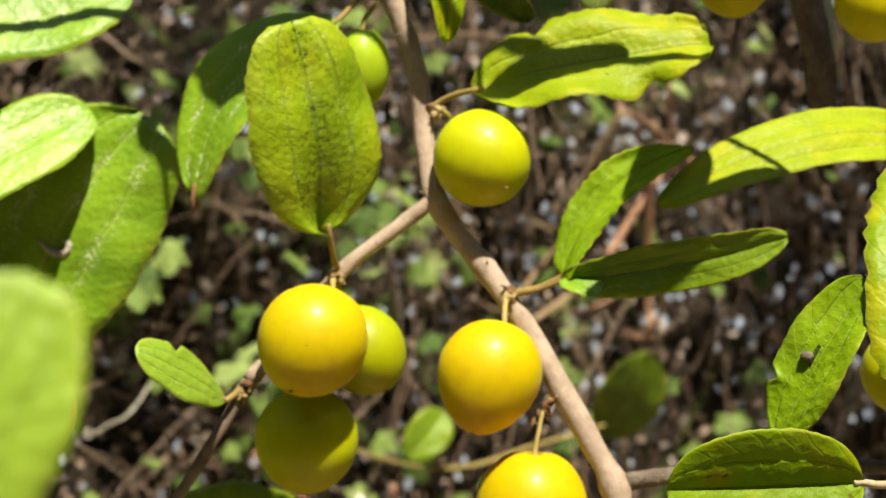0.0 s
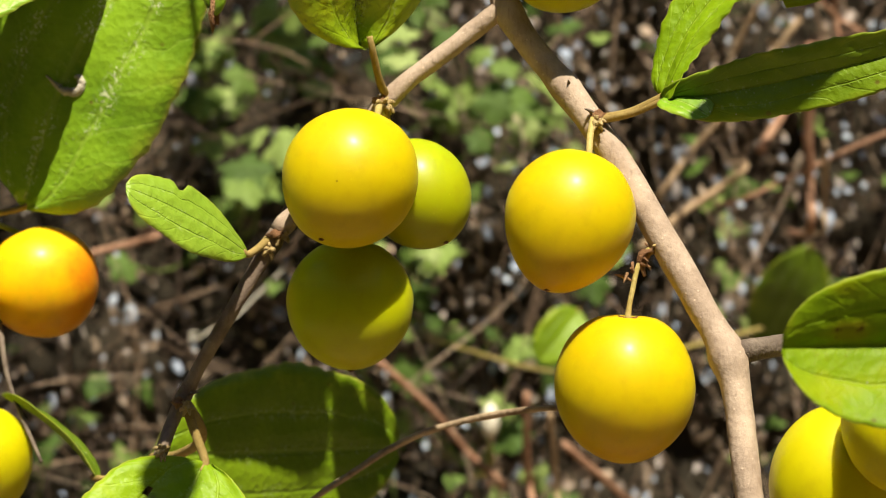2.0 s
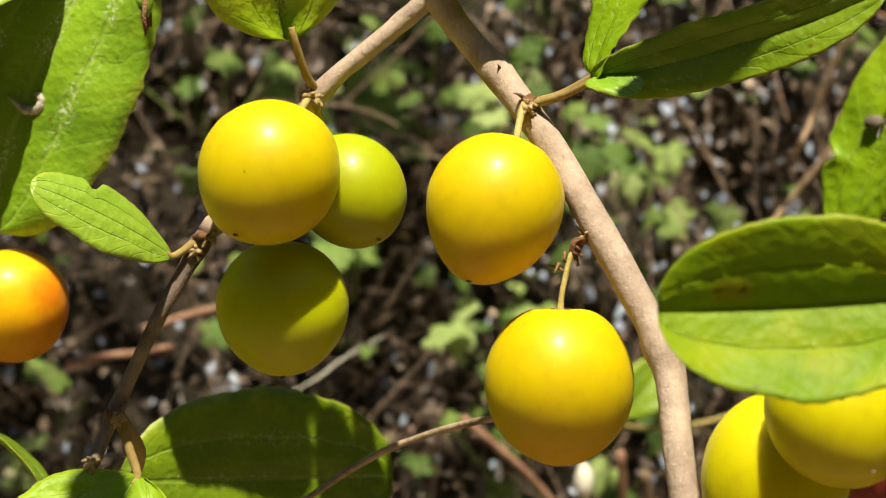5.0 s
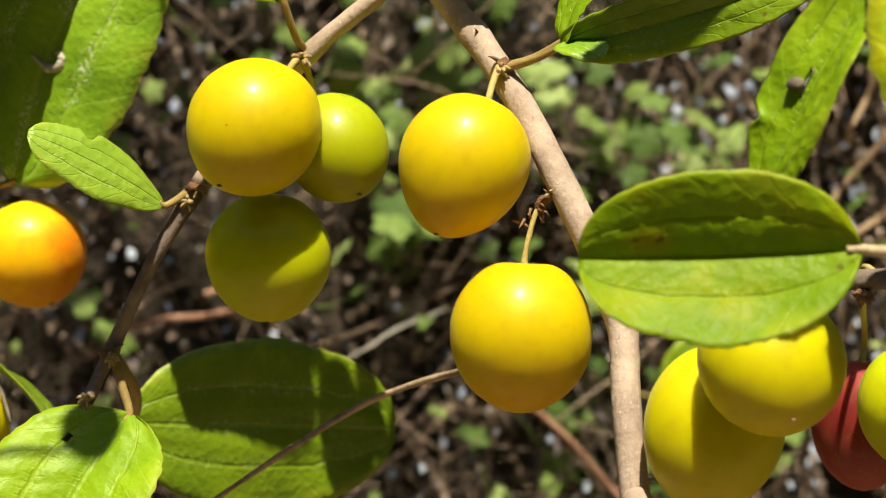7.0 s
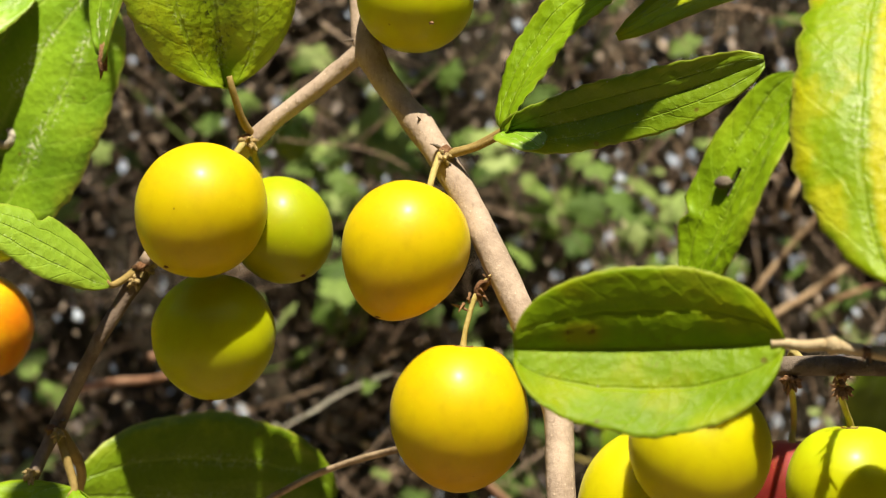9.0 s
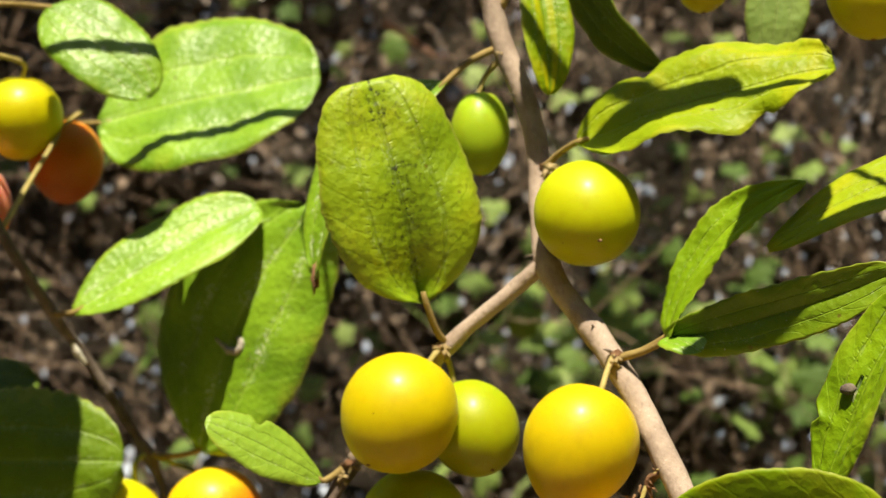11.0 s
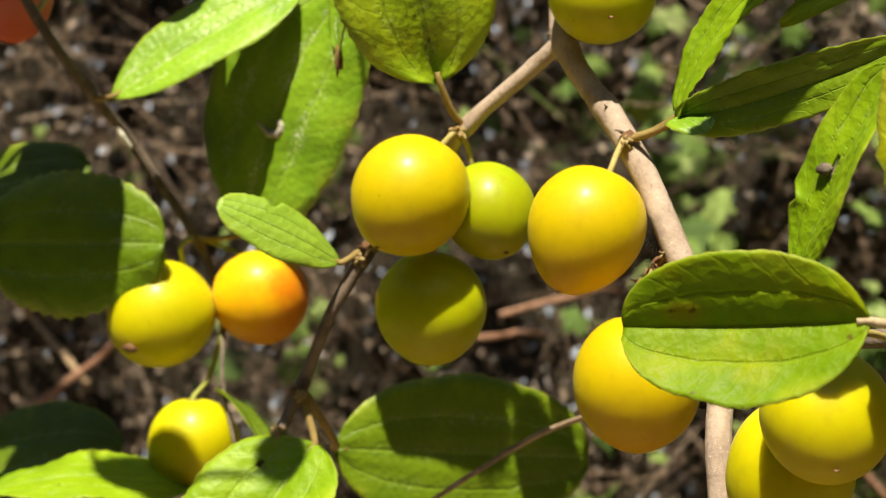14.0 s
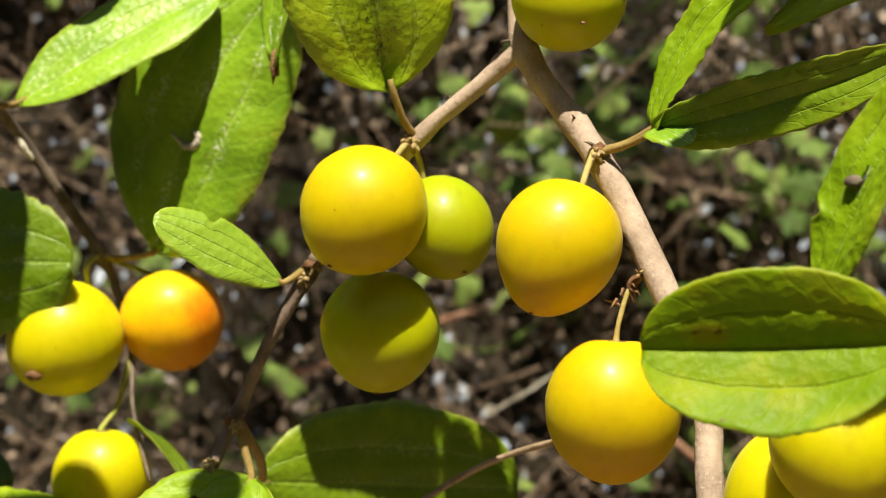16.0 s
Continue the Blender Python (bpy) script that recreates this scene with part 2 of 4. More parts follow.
LEAF_SPOT = leaf_material("leaf_upper_mottled", (0.145, 0.25, 0.003), (0.36, 0.49, 0.010), (0.09, 0.16, 0.008), 0.44, 0.12, 1.0, (0.022, 0.026, 0.005), 0.3, spec=0.42)
LEAF_YELLOW = leaf_material("leaf_upper_yellowing", (0.13, 0.25, 0.001), (0.28, 0.39, 0.002), (0.22, 0.32, 0.03), 0.44, 0.13, 0.5, (0.13, 0.11, 0.004), 0.72, spec=0.25, sparkly=0.35)
LEAF_LIME = leaf_material("leaf_upper_lime", (0.22, 0.31, 0.003), (0.36, 0.45, 0.006), (0.36, 0.44, 0.04), 0.46, 0.12, 0.25, (0.20, 0.15, 0.01), 0.45, spec=0.2)
LEAF_PALE = leaf_material("leaf_bleached", (0.46, 0.48, 0.36), (0.62, 0.64, 0.52), (0.60, 0.62, 0.50), 0.6, 0.15, spec=0.2)
LEAF_RUST = leaf_material("leaf_upper_rusty", (0.15, 0.265, 0.003), (0.27, 0.395, 0.005), (0.29, 0.39, 0.02), 0.46, 0.26, 0.30, (0.16, 0.09, 0.01), 0.30, spec=0.16, sparkly=0.0, glow=(0.42, 0.50, 0.005), patch=(0.74, 0.60, 0.075, 0.07))
LEAF_FRESH = leaf_material("leaf_upper_fresh", (0.15, 0.27, 0.003), (0.29, 0.44, 0.006), (0.32, 0.45, 0.03), 0.46, 0.10, spec=0.25, sparkly=0.1)
LEAF_YOUNG = leaf_material("leaf_upper_young", (0.22, 0.37, 0.025), (0.33, 0.49, 0.045), (0.28, 0.44, 0.04), 0.42, 0.18, spec=0.45)
LEAF_BACK = leaf_material("leaf_underside", (0.17, 0.27, 0.045), (0.28, 0.38, 0.085), (0.36, 0.44, 0.13), 0.65, 0.25)
FRUIT_YELLOW = fruit_material("fruit_yellow", (0.61, 0.44, 0.001), (0.61, 0.47, 0.001), (0.60, 0.36, 0.001))
FRUIT_GOLD = fruit_material("fruit_gold", (0.58, 0.44, 0.001), (0.58, 0.465, 0.001), (0.53, 0.40, 0.001))
FRUIT_LEMON = fruit_material("fruit_lemon", (0.56, 0.53, 0.002), (0.58, 0.53, 0.001), (0.52, 0.45, 0.001))
FRUIT_LIME = fruit_material("fruit_lime", (0.46, 0.55, 0.004), (0.50, 0.53, 0.002), (0.40, 0.38, 0.002))
FRUIT_GREEN = fruit_material("fruit_green", (0.32, 0.41, 0.003), (0.36, 0.40, 0.002), (0.33, 0.32, 0.002))
FRUIT_OLIVE = fruit_material("fruit_olive", (0.42, 0.49, 0.003), (0.44, 0.48, 0.002), (0.42, 0.40, 0.002))
FRUIT_UNRIPE = fruit_material("fruit_unripe", (0.36, 0.53, 0.022), (0.36, 0.50, 0.016), (0.32, 0.42, 0.012))
FRUIT_BERRY = fruit_material("berry_green", (0.13, 0.22, 0.02), (0.14, 0.22, 0.02), (0.12, 0.18, 0.015), 0.2, None, 0.5)
FRUIT_ORANGE = fruit_material("fruit_orange", (0.82, 0.54, 0.003), (0.84, 0.50, 0.003), (0.76, 0.33, 0.004), 0.6, (0.72, 0.20, 0.005))
FRUIT_RED = fruit_material("fruit_red", (0.82, 0.34, 0.24), (0.74, 0.22, 0.15), (0.56, 0.11, 0.07), 0.3, None, 0.5)
# red skin darkened to paint the shade this fruit hangs in
FRUIT_RED_SHADED = fruit_material("fruit_red_shaded", (0.30, 0.034, 0.026), (0.20, 0.018, 0.015), (0.26, 0.040, 0.030), 0.3, None, 0.42)
FRUIT_BROWN = fruit_material("fruit_brown", (0.62, 0.20, 0.016), (0.54, 0.15, 0.012), (0.36, 0.08, 0.010), 0.4, None, 0.4)
BARK = bark_material("bark_grey_brown", (0.33, 0.25, 0.195), (0.48, 0.375, 0.30), (0.18, 0.12, 0.09), 1.0, 0.4)
# browner bark, darkened by the shade on the lower twig
BARK_SHADED = bark_material("bark_shaded", (0.13, 0.095, 0.075), (0.23, 0.175, 0.14), (0.07, 0.045, 0.035), 1.0, 0.6)
BARK_DARK = bark_material("bark_dark", (0.10, 0.075, 0.06), (0.20, 0.16, 0.13), (0.05, 0.035, 0.03))
TWIG_DRY = bark_material("twig_dry", (0.30, 0.20, 0.12), (0.46, 0.34, 0.22), (0.16, 0.09, 0.05), 1.4)
TWIG_WORN = bark_material("twig_worn", (0.22, 0.155, 0.10), (0.46, 0.35, 0.24), (0.07, 0.045, 0.03), 1.0, 0.8)
CREAM = bark_material("twig_cream", (0.42, 0.33, 0.20), (0.58, 0.48, 0.32), (0.26, 0.17, 0.09), 1.4, 0.4)
PETIOLE = bark_material("petiole_downy", (0.25, 0.175, 0.055), (0.35, 0.255, 0.09), (0.19, 0.11, 0.035), 1.6, 0.35)
PEDICEL_GREEN = bark_material("pedicel_green", (0.30, 0.33, 0.06), (0.38, 0.40, 0.10), (0.28, 0.22, 0.06), 1.6, 0.35)
PEDICEL = bark_material("pedicel_downy", (0.34, 0.28, 0.075), (0.46, 0.37, 0.14), (0.26, 0.15, 0.05), 1.6, 0.5)
RUSSET = bark_material("stick_russet", (0.26, 0.13, 0.08), (0.42, 0.25, 0.17), (0.14, 0.06, 0.035), 0.8)
HUSK = bark_material("withered_husk", (0.16, 0.075, 0.035), (0.30, 0.17, 0.085), (0.07, 0.03, 0.015), 1.8, 1.0)
HUSK_PALE = bark_material("downy_scales", (0.34, 0.24, 0.10), (0.52, 0.40, 0.20), (0.18, 0.10, 0.04), 1.8, 1.0)
SCAR = bark_material("scarred_skin", (0.40, 0.36, 0.30), (0.52, 0.48, 0.40), (0.14, 0.10, 0.06), 1.6, 0.6)
CHAFF = bark_material("pale_chaff", (0.66, 0.62, 0.52), (0.80, 0.76, 0.66), (0.36, 0.30, 0.22), 1.6, 0.6)


# ---------------------------------------------------------------- building helpers
def part(name, bm, material, parent, label=""):
    """One bmesh as one mesh object under a thing or part, in world coordinates."""
    me = bpy.data.meshes.new(name)
    bm.to_mesh(me)
    bm.free()
    for p in me.polygons:
        p.use_smooth = True
    for one in material if isinstance(material, (list, tuple)) else (material,):
        me.materials.append(one)
    ob = new(name, me)
    if parent is not None:
        ob.parent = parent
        # parts carry world coordinates: only a thing's own place is taken off
        ob.matrix_parent_inverse = Matrix.Translation(-parent.location) if parent.parent is None else Matrix.Identity(4)
    if label:
        tagged(ob, label)
    return ob


def thing(name, at, label, category, group="", kind=""):
    ob = new(name)
    ob.empty_display_size = 0.005
    ob.location = at
    return tagged(ob, label, category, group, kind)


def smooth_line(pts, steps):
    """A Catmull-Rom line through points."""
    p = [Vector(x) for x in pts]
    p = [2 * p[0] - p[1], *p, 2 * p[-1] - p[-2]]
    out = []
    for i in range(1, len(p) - 2):
        for k in range(steps):
            t = k / steps
            a, b, c, d = p[i - 1], p[i], p[i + 1], p[i + 2]
            out.append(0.5 * ((2 * b) + (c - a) * t + (2 * a - 5 * b + 4 * c - d) * t * t + (3 * b - a - 3 * c + d) * t ** 3))
    out.append(p[-2])
    return out


def tube(pts, radii, steps=8, segs=10, rough=0.06, seed=0, bm=None, knots=()):
    """A tapering stem through points, a little uneven, with swellings at knots (share of length, gain, reach)."""
    bm = bm or bmesh.new()
    line = smooth_line(pts, steps)
    n = len(line)
    rs = np.interp(np.linspace(0, 1, n), np.linspace(0, 1, len(radii)), radii)
    for k, gain, reach in knots:
        rs = rs * (1 + gain * np.exp(-((np.linspace(0, 1, n) - k) / reach) ** 2))
    rings, up = [], Vector((0.31, 0.52, 0.8))
    for i, p in enumerate(line):
        d = (line[min(i + 1, n - 1)] - line[max(i - 1, 0)]).normalized()
        side = d.cross(up).normalized()
        up = side.cross(d).normalized()
        ring = []
        for k in range(segs):
            a = 2 * math.pi * k / segs
            way = math.cos(a) * side + math.sin(a) * up
            r = rs[i] * (1 + rough * noise.noise(Vector((i * 0.45 + seed * 7.1, math.cos(a) * 1.3, math.sin(a) * 1.3))))
            ring.append(bm.verts.new(p + way * r))
        rings.append(ring)
    for a, b in zip(rings, rings[1:]):
        for k in range(segs):
            bm.faces.new((a[k], a[(k + 1) % segs], b[(k + 1) % segs], b[k]))
    for ring, p, flip in ((rings[0], line[0], True), (rings[-1], line[-1], False)):
        c = bm.verts.new(p)
        for k in range(segs):
            f = (c, ring[(k + 1) % segs], ring[k]) if flip else (c, ring[k], ring[(k + 1) % segs])
            bm.faces.new(f)
    return bm


def blob(c, r, seed=0, stretch=(1, 1, 1), lump=0.25, bm=None):
    bm = bm or bmesh.new()
    made = bmesh.ops.create_icosphere(bm, subdivisions=2, radius=1.0)["verts"]
    for v in made:
        k = 1 + lump * noise.noise(v.co * 1.7 + Vector((seed * 3.7, 0, 0)))
        v.co = Vector(c) + Vector((v.co.x * stretch[0], v.co.y * stretch[1], v.co.z * stretch[2])) * r * k
    return bm


def leaf_bm(base, tip, facing, width, bend=0.08, cup=0.0, fold=(0.0, 0.0), curl=(0.0, 0.0), side=0.0, twist=0.0, wave=0.045, teeth=0.016,
            blunt=0.54, widest=0.95, halves=(1.0, 1.0), notch=(), holes=(), dip=0.0, taper=0.15, quilt=1.0, seed=0, nu=30, nv=14, thick=0.00022):
    """A jujube leaf blade as a closed shell. fold: how far its two halves rise towards the facing side;
    side: sideways bow of the midrib; notch: (place along, which half, depth, reach) bites out of the margin."""
    base, tip = Vector(base), Vector(tip)
    a = tip - base
    length = a.length
    a.normalize()
    n = Vector(facing)
    n = (n - a * n.dot(a)).normalized()
    s = a.cross(n)
    bm = bmesh.new()
    uv = bm.loops.layers.uv.new("blade")
    top, bot, where = {}, {}, {}
    for i in range(nu + 1):
        u = i / nu
        uu = u ** widest
        w = 0.5 * width * max(1 - abs(2 * min(max(uu, 0.004), 0.996) - 1) ** 2.15, 0.0) ** (blunt * (1 + taper * (1 - 2 * u)))
        bow = 4 * u * (1 - u)
        mid = base + a * length * u + n * (bend * length * bow) + s * (side * length * bow)
        ang = twist * (u - 0.5)
        ss, nn = s * math.cos(ang) + n * math.sin(ang), n * math.cos(ang) - s * math.sin(ang)
        for j in range(nv + 1):
            v = 2 * j / nv - 1
            h = abs(v)
            ww = w * (halves[0] if v < 0 else halves[1])
            edge = 1 + teeth * math.sin(u * 88 + seed + 3 * noise.noise(Vector((u * 7, seed, v)))) * h ** 6 + 0.06 * noise.noise(Vector((u * 5, math.copysign(2, v), seed * 1.9))) * h ** 2
            for nu_at, half, depth, reach in notch:
                if half * v > 0:
                    edge *= 1 - depth * math.exp(-((u - nu_at) / reach) ** 2) * h
            f = fold[0] if v < 0 else fold[1]
            lift = f * (h - 0.18 * h * h) * ww + (cup + (curl[0] if v < 0 else curl[1])) * h * h * ww
            ripple = wave * width * noise.noise(Vector((u * 4.2 + seed, v * 1.6, seed * 2.3))) * (0.25 + h)
            grooves = -0.018 * width * (math.exp(-(v / 0.07) ** 2) + 0.7 * math.exp(-((h - 0.46) / 0.07) ** 2)) * math.sin(math.pi * u) ** 0.5
            puff = 0.006 * quilt * width * math.cos((u - 0.22 * h) * 56) * (1 - math.exp(-(v / 0.2) ** 2)) * (1 - h ** 4)
            p = mid + ss * (v * ww * edge / math.sqrt(1 + 0.5 * f * f)) + nn * (lift + ripple + grooves + puff - dip * length * math.exp(-(u / 0.3) ** 2 - (h / 0.5) ** 2))
            rim = 1 if j in (0, nv) or i in (0, nu) else 0
            t = thick * (0.15 if rim else 1.0)
            top[i, j], bot[i, j] = bm.verts.new(p + nn * t), bm.verts.new(p - nn * t)
            where[top[i, j]] = where[bot[i, j]] = (u, j / nv)
    def face(vs, mat):
        f = bm.faces.new(vs)
        f.material_index = mat
        for lp in f.loops:
            lp[uv].uv = where[lp.vert]
    for i in range(nu):
        for j in range(nv):
            hu, hv = (i + 0.5) / nu, 2 * (j + 0.5) / nv - 1
            if any(((hu - a0) / ra) ** 2 + ((hv - b0) / rb) ** 2 < 1 for a0, b0, ra, rb in holes):
                continue
            face((top[i, j], top[i + 1, j], top[i + 1, j + 1], top[i, j + 1]), 0)
            face((bot[i, j], bot[i, j + 1], bot[i + 1, j + 1], bot[i + 1, j]), 1)
    for i in range(nu):
        face((top[i, 0], bot[i, 0], bot[i + 1, 0], top[i + 1, 0]), 0)
        face((top[i, nv], top[i + 1, nv], bot[i + 1, nv], bot[i, nv]), 0)
    for j in range(nv):
        face((top[0, j], top[0, j + 1], bot[0, j + 1], bot[0, j]), 0)
        face((top[nu, j], bot[nu, j], bot[nu, j + 1], top[nu, j + 1]), 0)
    bmesh.ops.recalc_face_normals(bm, faces=bm.faces)
    return bm


def leaf(parent, base, tip, facing, width, upper=None, label="", petiole=None, back=None, pr=0.00075, stalk=None, **shape):
    ob = part("leaf", leaf_bm(base, tip, facing, width, **shape), [upper or LEAF, back or LEAF_BACK], parent, label)
    if petiole:
        pts = [*petiole, base, Vector(base).lerp(Vector(tip), 0.05)]
        part("petiole", tube(pts, [pr * 1.15, pr, pr * 0.8], 6, 8, 0.1, 3), stalk or PETIOLE, ob)
    return ob


def fruit_bm(rx, rz, tilt=0.0, lean=0.0, point=0.0, squash=0.0, seed=0, segs=40, rings=30):
    """A jujube: round, with a dimple at the stalk, a slightly pointed foot and an uneven skin."""
    bm = bmesh.new()
    rows = []
    for i in range(1, rings):
        th = math.pi * i / rings
        row = []
        for k in range(segs):
            ph = 2 * math.pi * k / segs
            x, y, z = math.sin(th) * math.cos(ph), math.sin(th) * math.sin(ph), math.cos(th)
            k1 = 1 + 0.022 * noise.noise(Vector((x * 1.2, y * 1.2, z * 1.2 + seed * 5.3))) + 0.006 * noise.noise(Vector((x * 4, y * 4, z * 4 + seed)))
            body = 1 + squash * z
            zz = z - 0.10 * math.exp(-(th / 0.30) ** 2) - point * math.exp(-((math.pi - th) / 0.55) ** 2)
            row.append(bm.verts.new((x * rx * k1 * body, y * rx * k1 * body, zz * rz * k1)))
        rows.append(row)
    t, b = bm.verts.new((0, 0, 0.90 * rz)), bm.verts.new((0, 0, -(1 + point) * rz))
    for p, q in zip(rows, rows[1:]):
        for k in range(segs):
            bm.faces.new((p[k], q[k], q[(k + 1) % segs], p[(k + 1) % segs]))
    for k in range(segs):
        bm.faces.new((t, rows[0][k], rows[0][(k + 1) % segs]))
        bm.faces.new((b, rows[-1][(k + 1) % segs], rows[-1][k]))
    turn = Euler((lean, tilt, 0)).to_matrix() @ Euler((0, 0, seed * 1.3 % 6.28)).to_matrix()
    for v in bm.verts:
        v.co = turn @ v.co
    return bm, turn


def fruit(at, rx, rz, material, label, stalk=None, tilt=0.0, lean=0.0, point=0.04, squash=0.0, seed=0, tip=True, pr=0.00065, husk=False, scar=0.00055, skin=None):
    """A fruit hanging at its centre; stalk: points from the twig down to the fruit."""
    at = Vector(at)
    th = thing("jujube_fruit", at, label, "fruit", "jujube fruits on the bush")
    bm, turn = fruit_bm(rx, rz, tilt, lean, point, squash, seed)
    me_ob = part("flesh", bm, material, None)
    me_ob.parent = th
    top = at + turn @ Vector((0, 0, 0.88 * rz))
    if stalk:
        pts = [*stalk, at + turn @ Vector((0, 0, 0.98 * rz)), top]
        part("pedicel", tube(pts, [pr * 1.2, pr, pr, pr * 1.5], 6, 8, 0.12, seed), skin or PEDICEL, th)
        bm = bmesh.new()
        for k in range(5):
            a = k * 1.2566 + seed
            out = turn @ Vector((math.cos(a), math.sin(a), 0.12))
            tube([top, top + out * 0.0010, top + out * 0.0019 + Vector((0, 0, 0.0004))], [0.0005, 0.0004, 0.0001], 2, 5, 0.1, k, bm)
        part("calyx", bm, HUSK, th)
        if husk:
            # the withered flower stalk beside the pedicel
            p, q = Vector(stalk[0]), Vector(stalk[1])
            bm = tube([p, p.lerp(q, 0.5) + Vector((0.0004, -0.0006, 0)), q, q + Vector((0.0006, -0.0006, -0.0032))], [0.0012, 0.0011, 0.0009, 0.0003], 5, 7, 0.8, seed)
            for k in range(14):
                o = p.lerp(q, 0.25 + 0.13 * k) + Vector((random.uniform(-1, 1), random.uniform(-1, 0.3), random.uniform(-1, 1))) * 0.0007
                tube([o, o + Vector((random.uniform(-1, 1), random.uniform(-1, 0.2), random.uniform(-1, 0.4))) * 0.0022], [0.0004, 0.0001], 2, 5, 0.3, k, bm)
            part("withered_flower", bm, HUSK, th)
    if tip:
        foot = at + turn @ Vector((0, 0, -(1 + point) * rz + 0.45 * max(scar - 0.0008, 0)))
        part("style_scar", blob(foot, scar, seed, (1, 1, 0.55), 0.5), HUSK, th)
    return th


def tuft(parent, at, r, n, seed):
    """A downy cluster of withered bud scales at a node."""
    rnd = random.Random(seed)
    bm = blob(at, r * 0.6, seed, (1, 1, 0.8), 0.9)
    for k in range(n):
        way = Vector((rnd.gauss(0, 1), rnd.gauss(-0.3, 0.8), rnd.gauss(0, 1))).normalized()
        o = Vector(at) + way * r * 0.4
        tube([o, o + way * r * rnd.uniform(0.3, 0.6), o + way * r * rnd.uniform(0.6, 1.0) + Vector((0, 0, -0.3 * r))], [r * 0.28, r * 0.26, r * 0.10], 2, 5, 0.4, seed + k, bm)
    tagged(part("bud_tuft", bm, HUSK if seed > 8 else HUSK_PALE, parent), kind="stuff")


def on_blade(ob, x, z, lift=0.0):
    """The point of a leaf's front at x and z."""
    to = ob.matrix_world.inverted()
    hit, p, n, _ = ob.ray_cast(to @ Vector((x, -0.2, z)), Vector((0, 1, 0)))
    return Vector((x, 0.06, z)) if not hit else ob.matrix_world @ (p - Vector((0, lift, 0)))


def thorn(parent, at, way, size=0.004):
    at, way = Vector(at), Vector(way).normalized()
    part("thorn", tube([at, at + way * size * 0.5, at + way * size + Vector((0, 0, -size * 0.15))], [size * 0.16, size * 0.1, size * 0.015], 4, 7), BARK_DARK, parent)

# ---------------------------------------------------------------- the fruiting branch
# (its stems run from the top of the bush down to the lower right and lower left)
bush = thing("jujube_branch", (0.0443, -0.0216, 1.1688), "grey-brown forked jujube branch with large green leaves", "branch")
MAIN = [(-0.0300, 0.019, 1.370), (-0.0090, 0.017, 1.306), (-0.0048, 0.017, 1.2893), (0.0015, 0.016, 1.2727), (0.0042, 0.0145, 1.2600), (0.0050, 0.0110, 1.2470), (0.0068, 0.0066, 1.2351),
        (0.0120, 0.0040, 1.2262), (0.0180, 0.0012, 1.2186), (0.0262, -0.0040, 1.2060), (0.0335, -0.0110, 1.1920), (0.0400, -0.0180, 1.1785), (0.0443, -0.0225, 1.1692),
        (0.0455, -0.0265, 1.1600), (0.0457, -0.0300, 1.1517), (0.0470, -0.0330, 1.1372), (0.0490, -0.0360, 1.1150), (0.0560, 0.0100, 0.9500), (0.0700, 0.1200, 0.5000), (0.0700, 0.2200, -0.0200)]
part("main_stem", tube(MAIN, [0.0026, 0.0027, 0.0026, 0.0025, 0.0026, 0.0027, 0.0028, 0.0027, 0.0026, 0.0026, 0.0030, 0.0060], 7, 14, 0.10, 1,
                       knots=((0.32, 0.16, 0.02), (0.42, 0.16, 0.012), (0.632, 0.35, 0.018))), BARK, bush)
part("side_stem", tube([(0.0440, -0.0222, 1.1692), (0.0540, -0.0228, 1.1712), (0.0837, -0.0236, 1.1729), (0.1118, -0.0200, 1.1722), (0.1420, -0.0200, 1.1680)],
                       [0.0024, 0.0019, 0.0018, 0.0018], 8, 10, 0.10, 2), BARK_DARK, bush)
FORK = [(0.0068, 0.0066, 1.2351), (-0.0030, 0.0075, 1.2275), (-0.0160, 0.0085, 1.2172), (-0.0262, 0.0085, 1.2045), (-0.0378, 0.0055, 1.1912), (-0.0470, 0.0040, 1.1758),
        (-0.0565, 0.0095, 1.1590), (-0.0620, 0.0050, 1.1455), (-0.0671, 0.0010, 1.1336), (-0.0740, -0.0020, 1.1180)]
part("side_stem", tube(FORK[:5], [0.0021, 0.0018, 0.0017, 0.0015, 0.0016], 8, 12, 0.13, 3, knots=((0.01, 0.3, 0.02), (0.5, 0.3, 0.04), (0.97, 0.35, 0.03))), BARK, bush)
part("side_stem", tube(FORK[4:], [0.0016, 0.0013, 0.0013, 0.0012], 8, 12, 0.16, 3, knots=((0.03, 0.35, 0.03), (0.4, 0.3, 0.03))), BARK_SHADED, bush, "brown lower twig darkened as in shade")
part("side_stem", tube([(0.1420, -0.0200, 1.1680), (0.1280, -0.0600, 1.1700), (0.1080, -0.0850, 1.1745), (0.0927, -0.0860, 1.1772), (0.0842, -0.0859, 1.1787)], [0.0012, 0.0011, 0.0010, 0.0009], 8, 10, 0.15, 4,
                       knots=((0.97, 0.6, 0.02), (0.62, 0.5, 0.02))), CREAM, bush, "pale cream twig")
for at, way in (((0.0055, 0.0060, 1.2362), (-1, -0.2, 0.15)), ((0.0185, 0.0, 1.2185), (-0.2, -0.7, 0.6)), ((0.0228, -0.0035, 1.2135), (-0.7, -0.6, 0.5)),
                ((-0.0565, 0.0085, 1.1590), (0.9, -0.3, 0.4)), ((0.0005, 0.0155, 1.2758), (-1, -0.3, -0.25)), ((0.0440, -0.0245, 1.1690), (0.1, -0.5, -0.9))):
    thorn(bush, at, way, 0.0036)
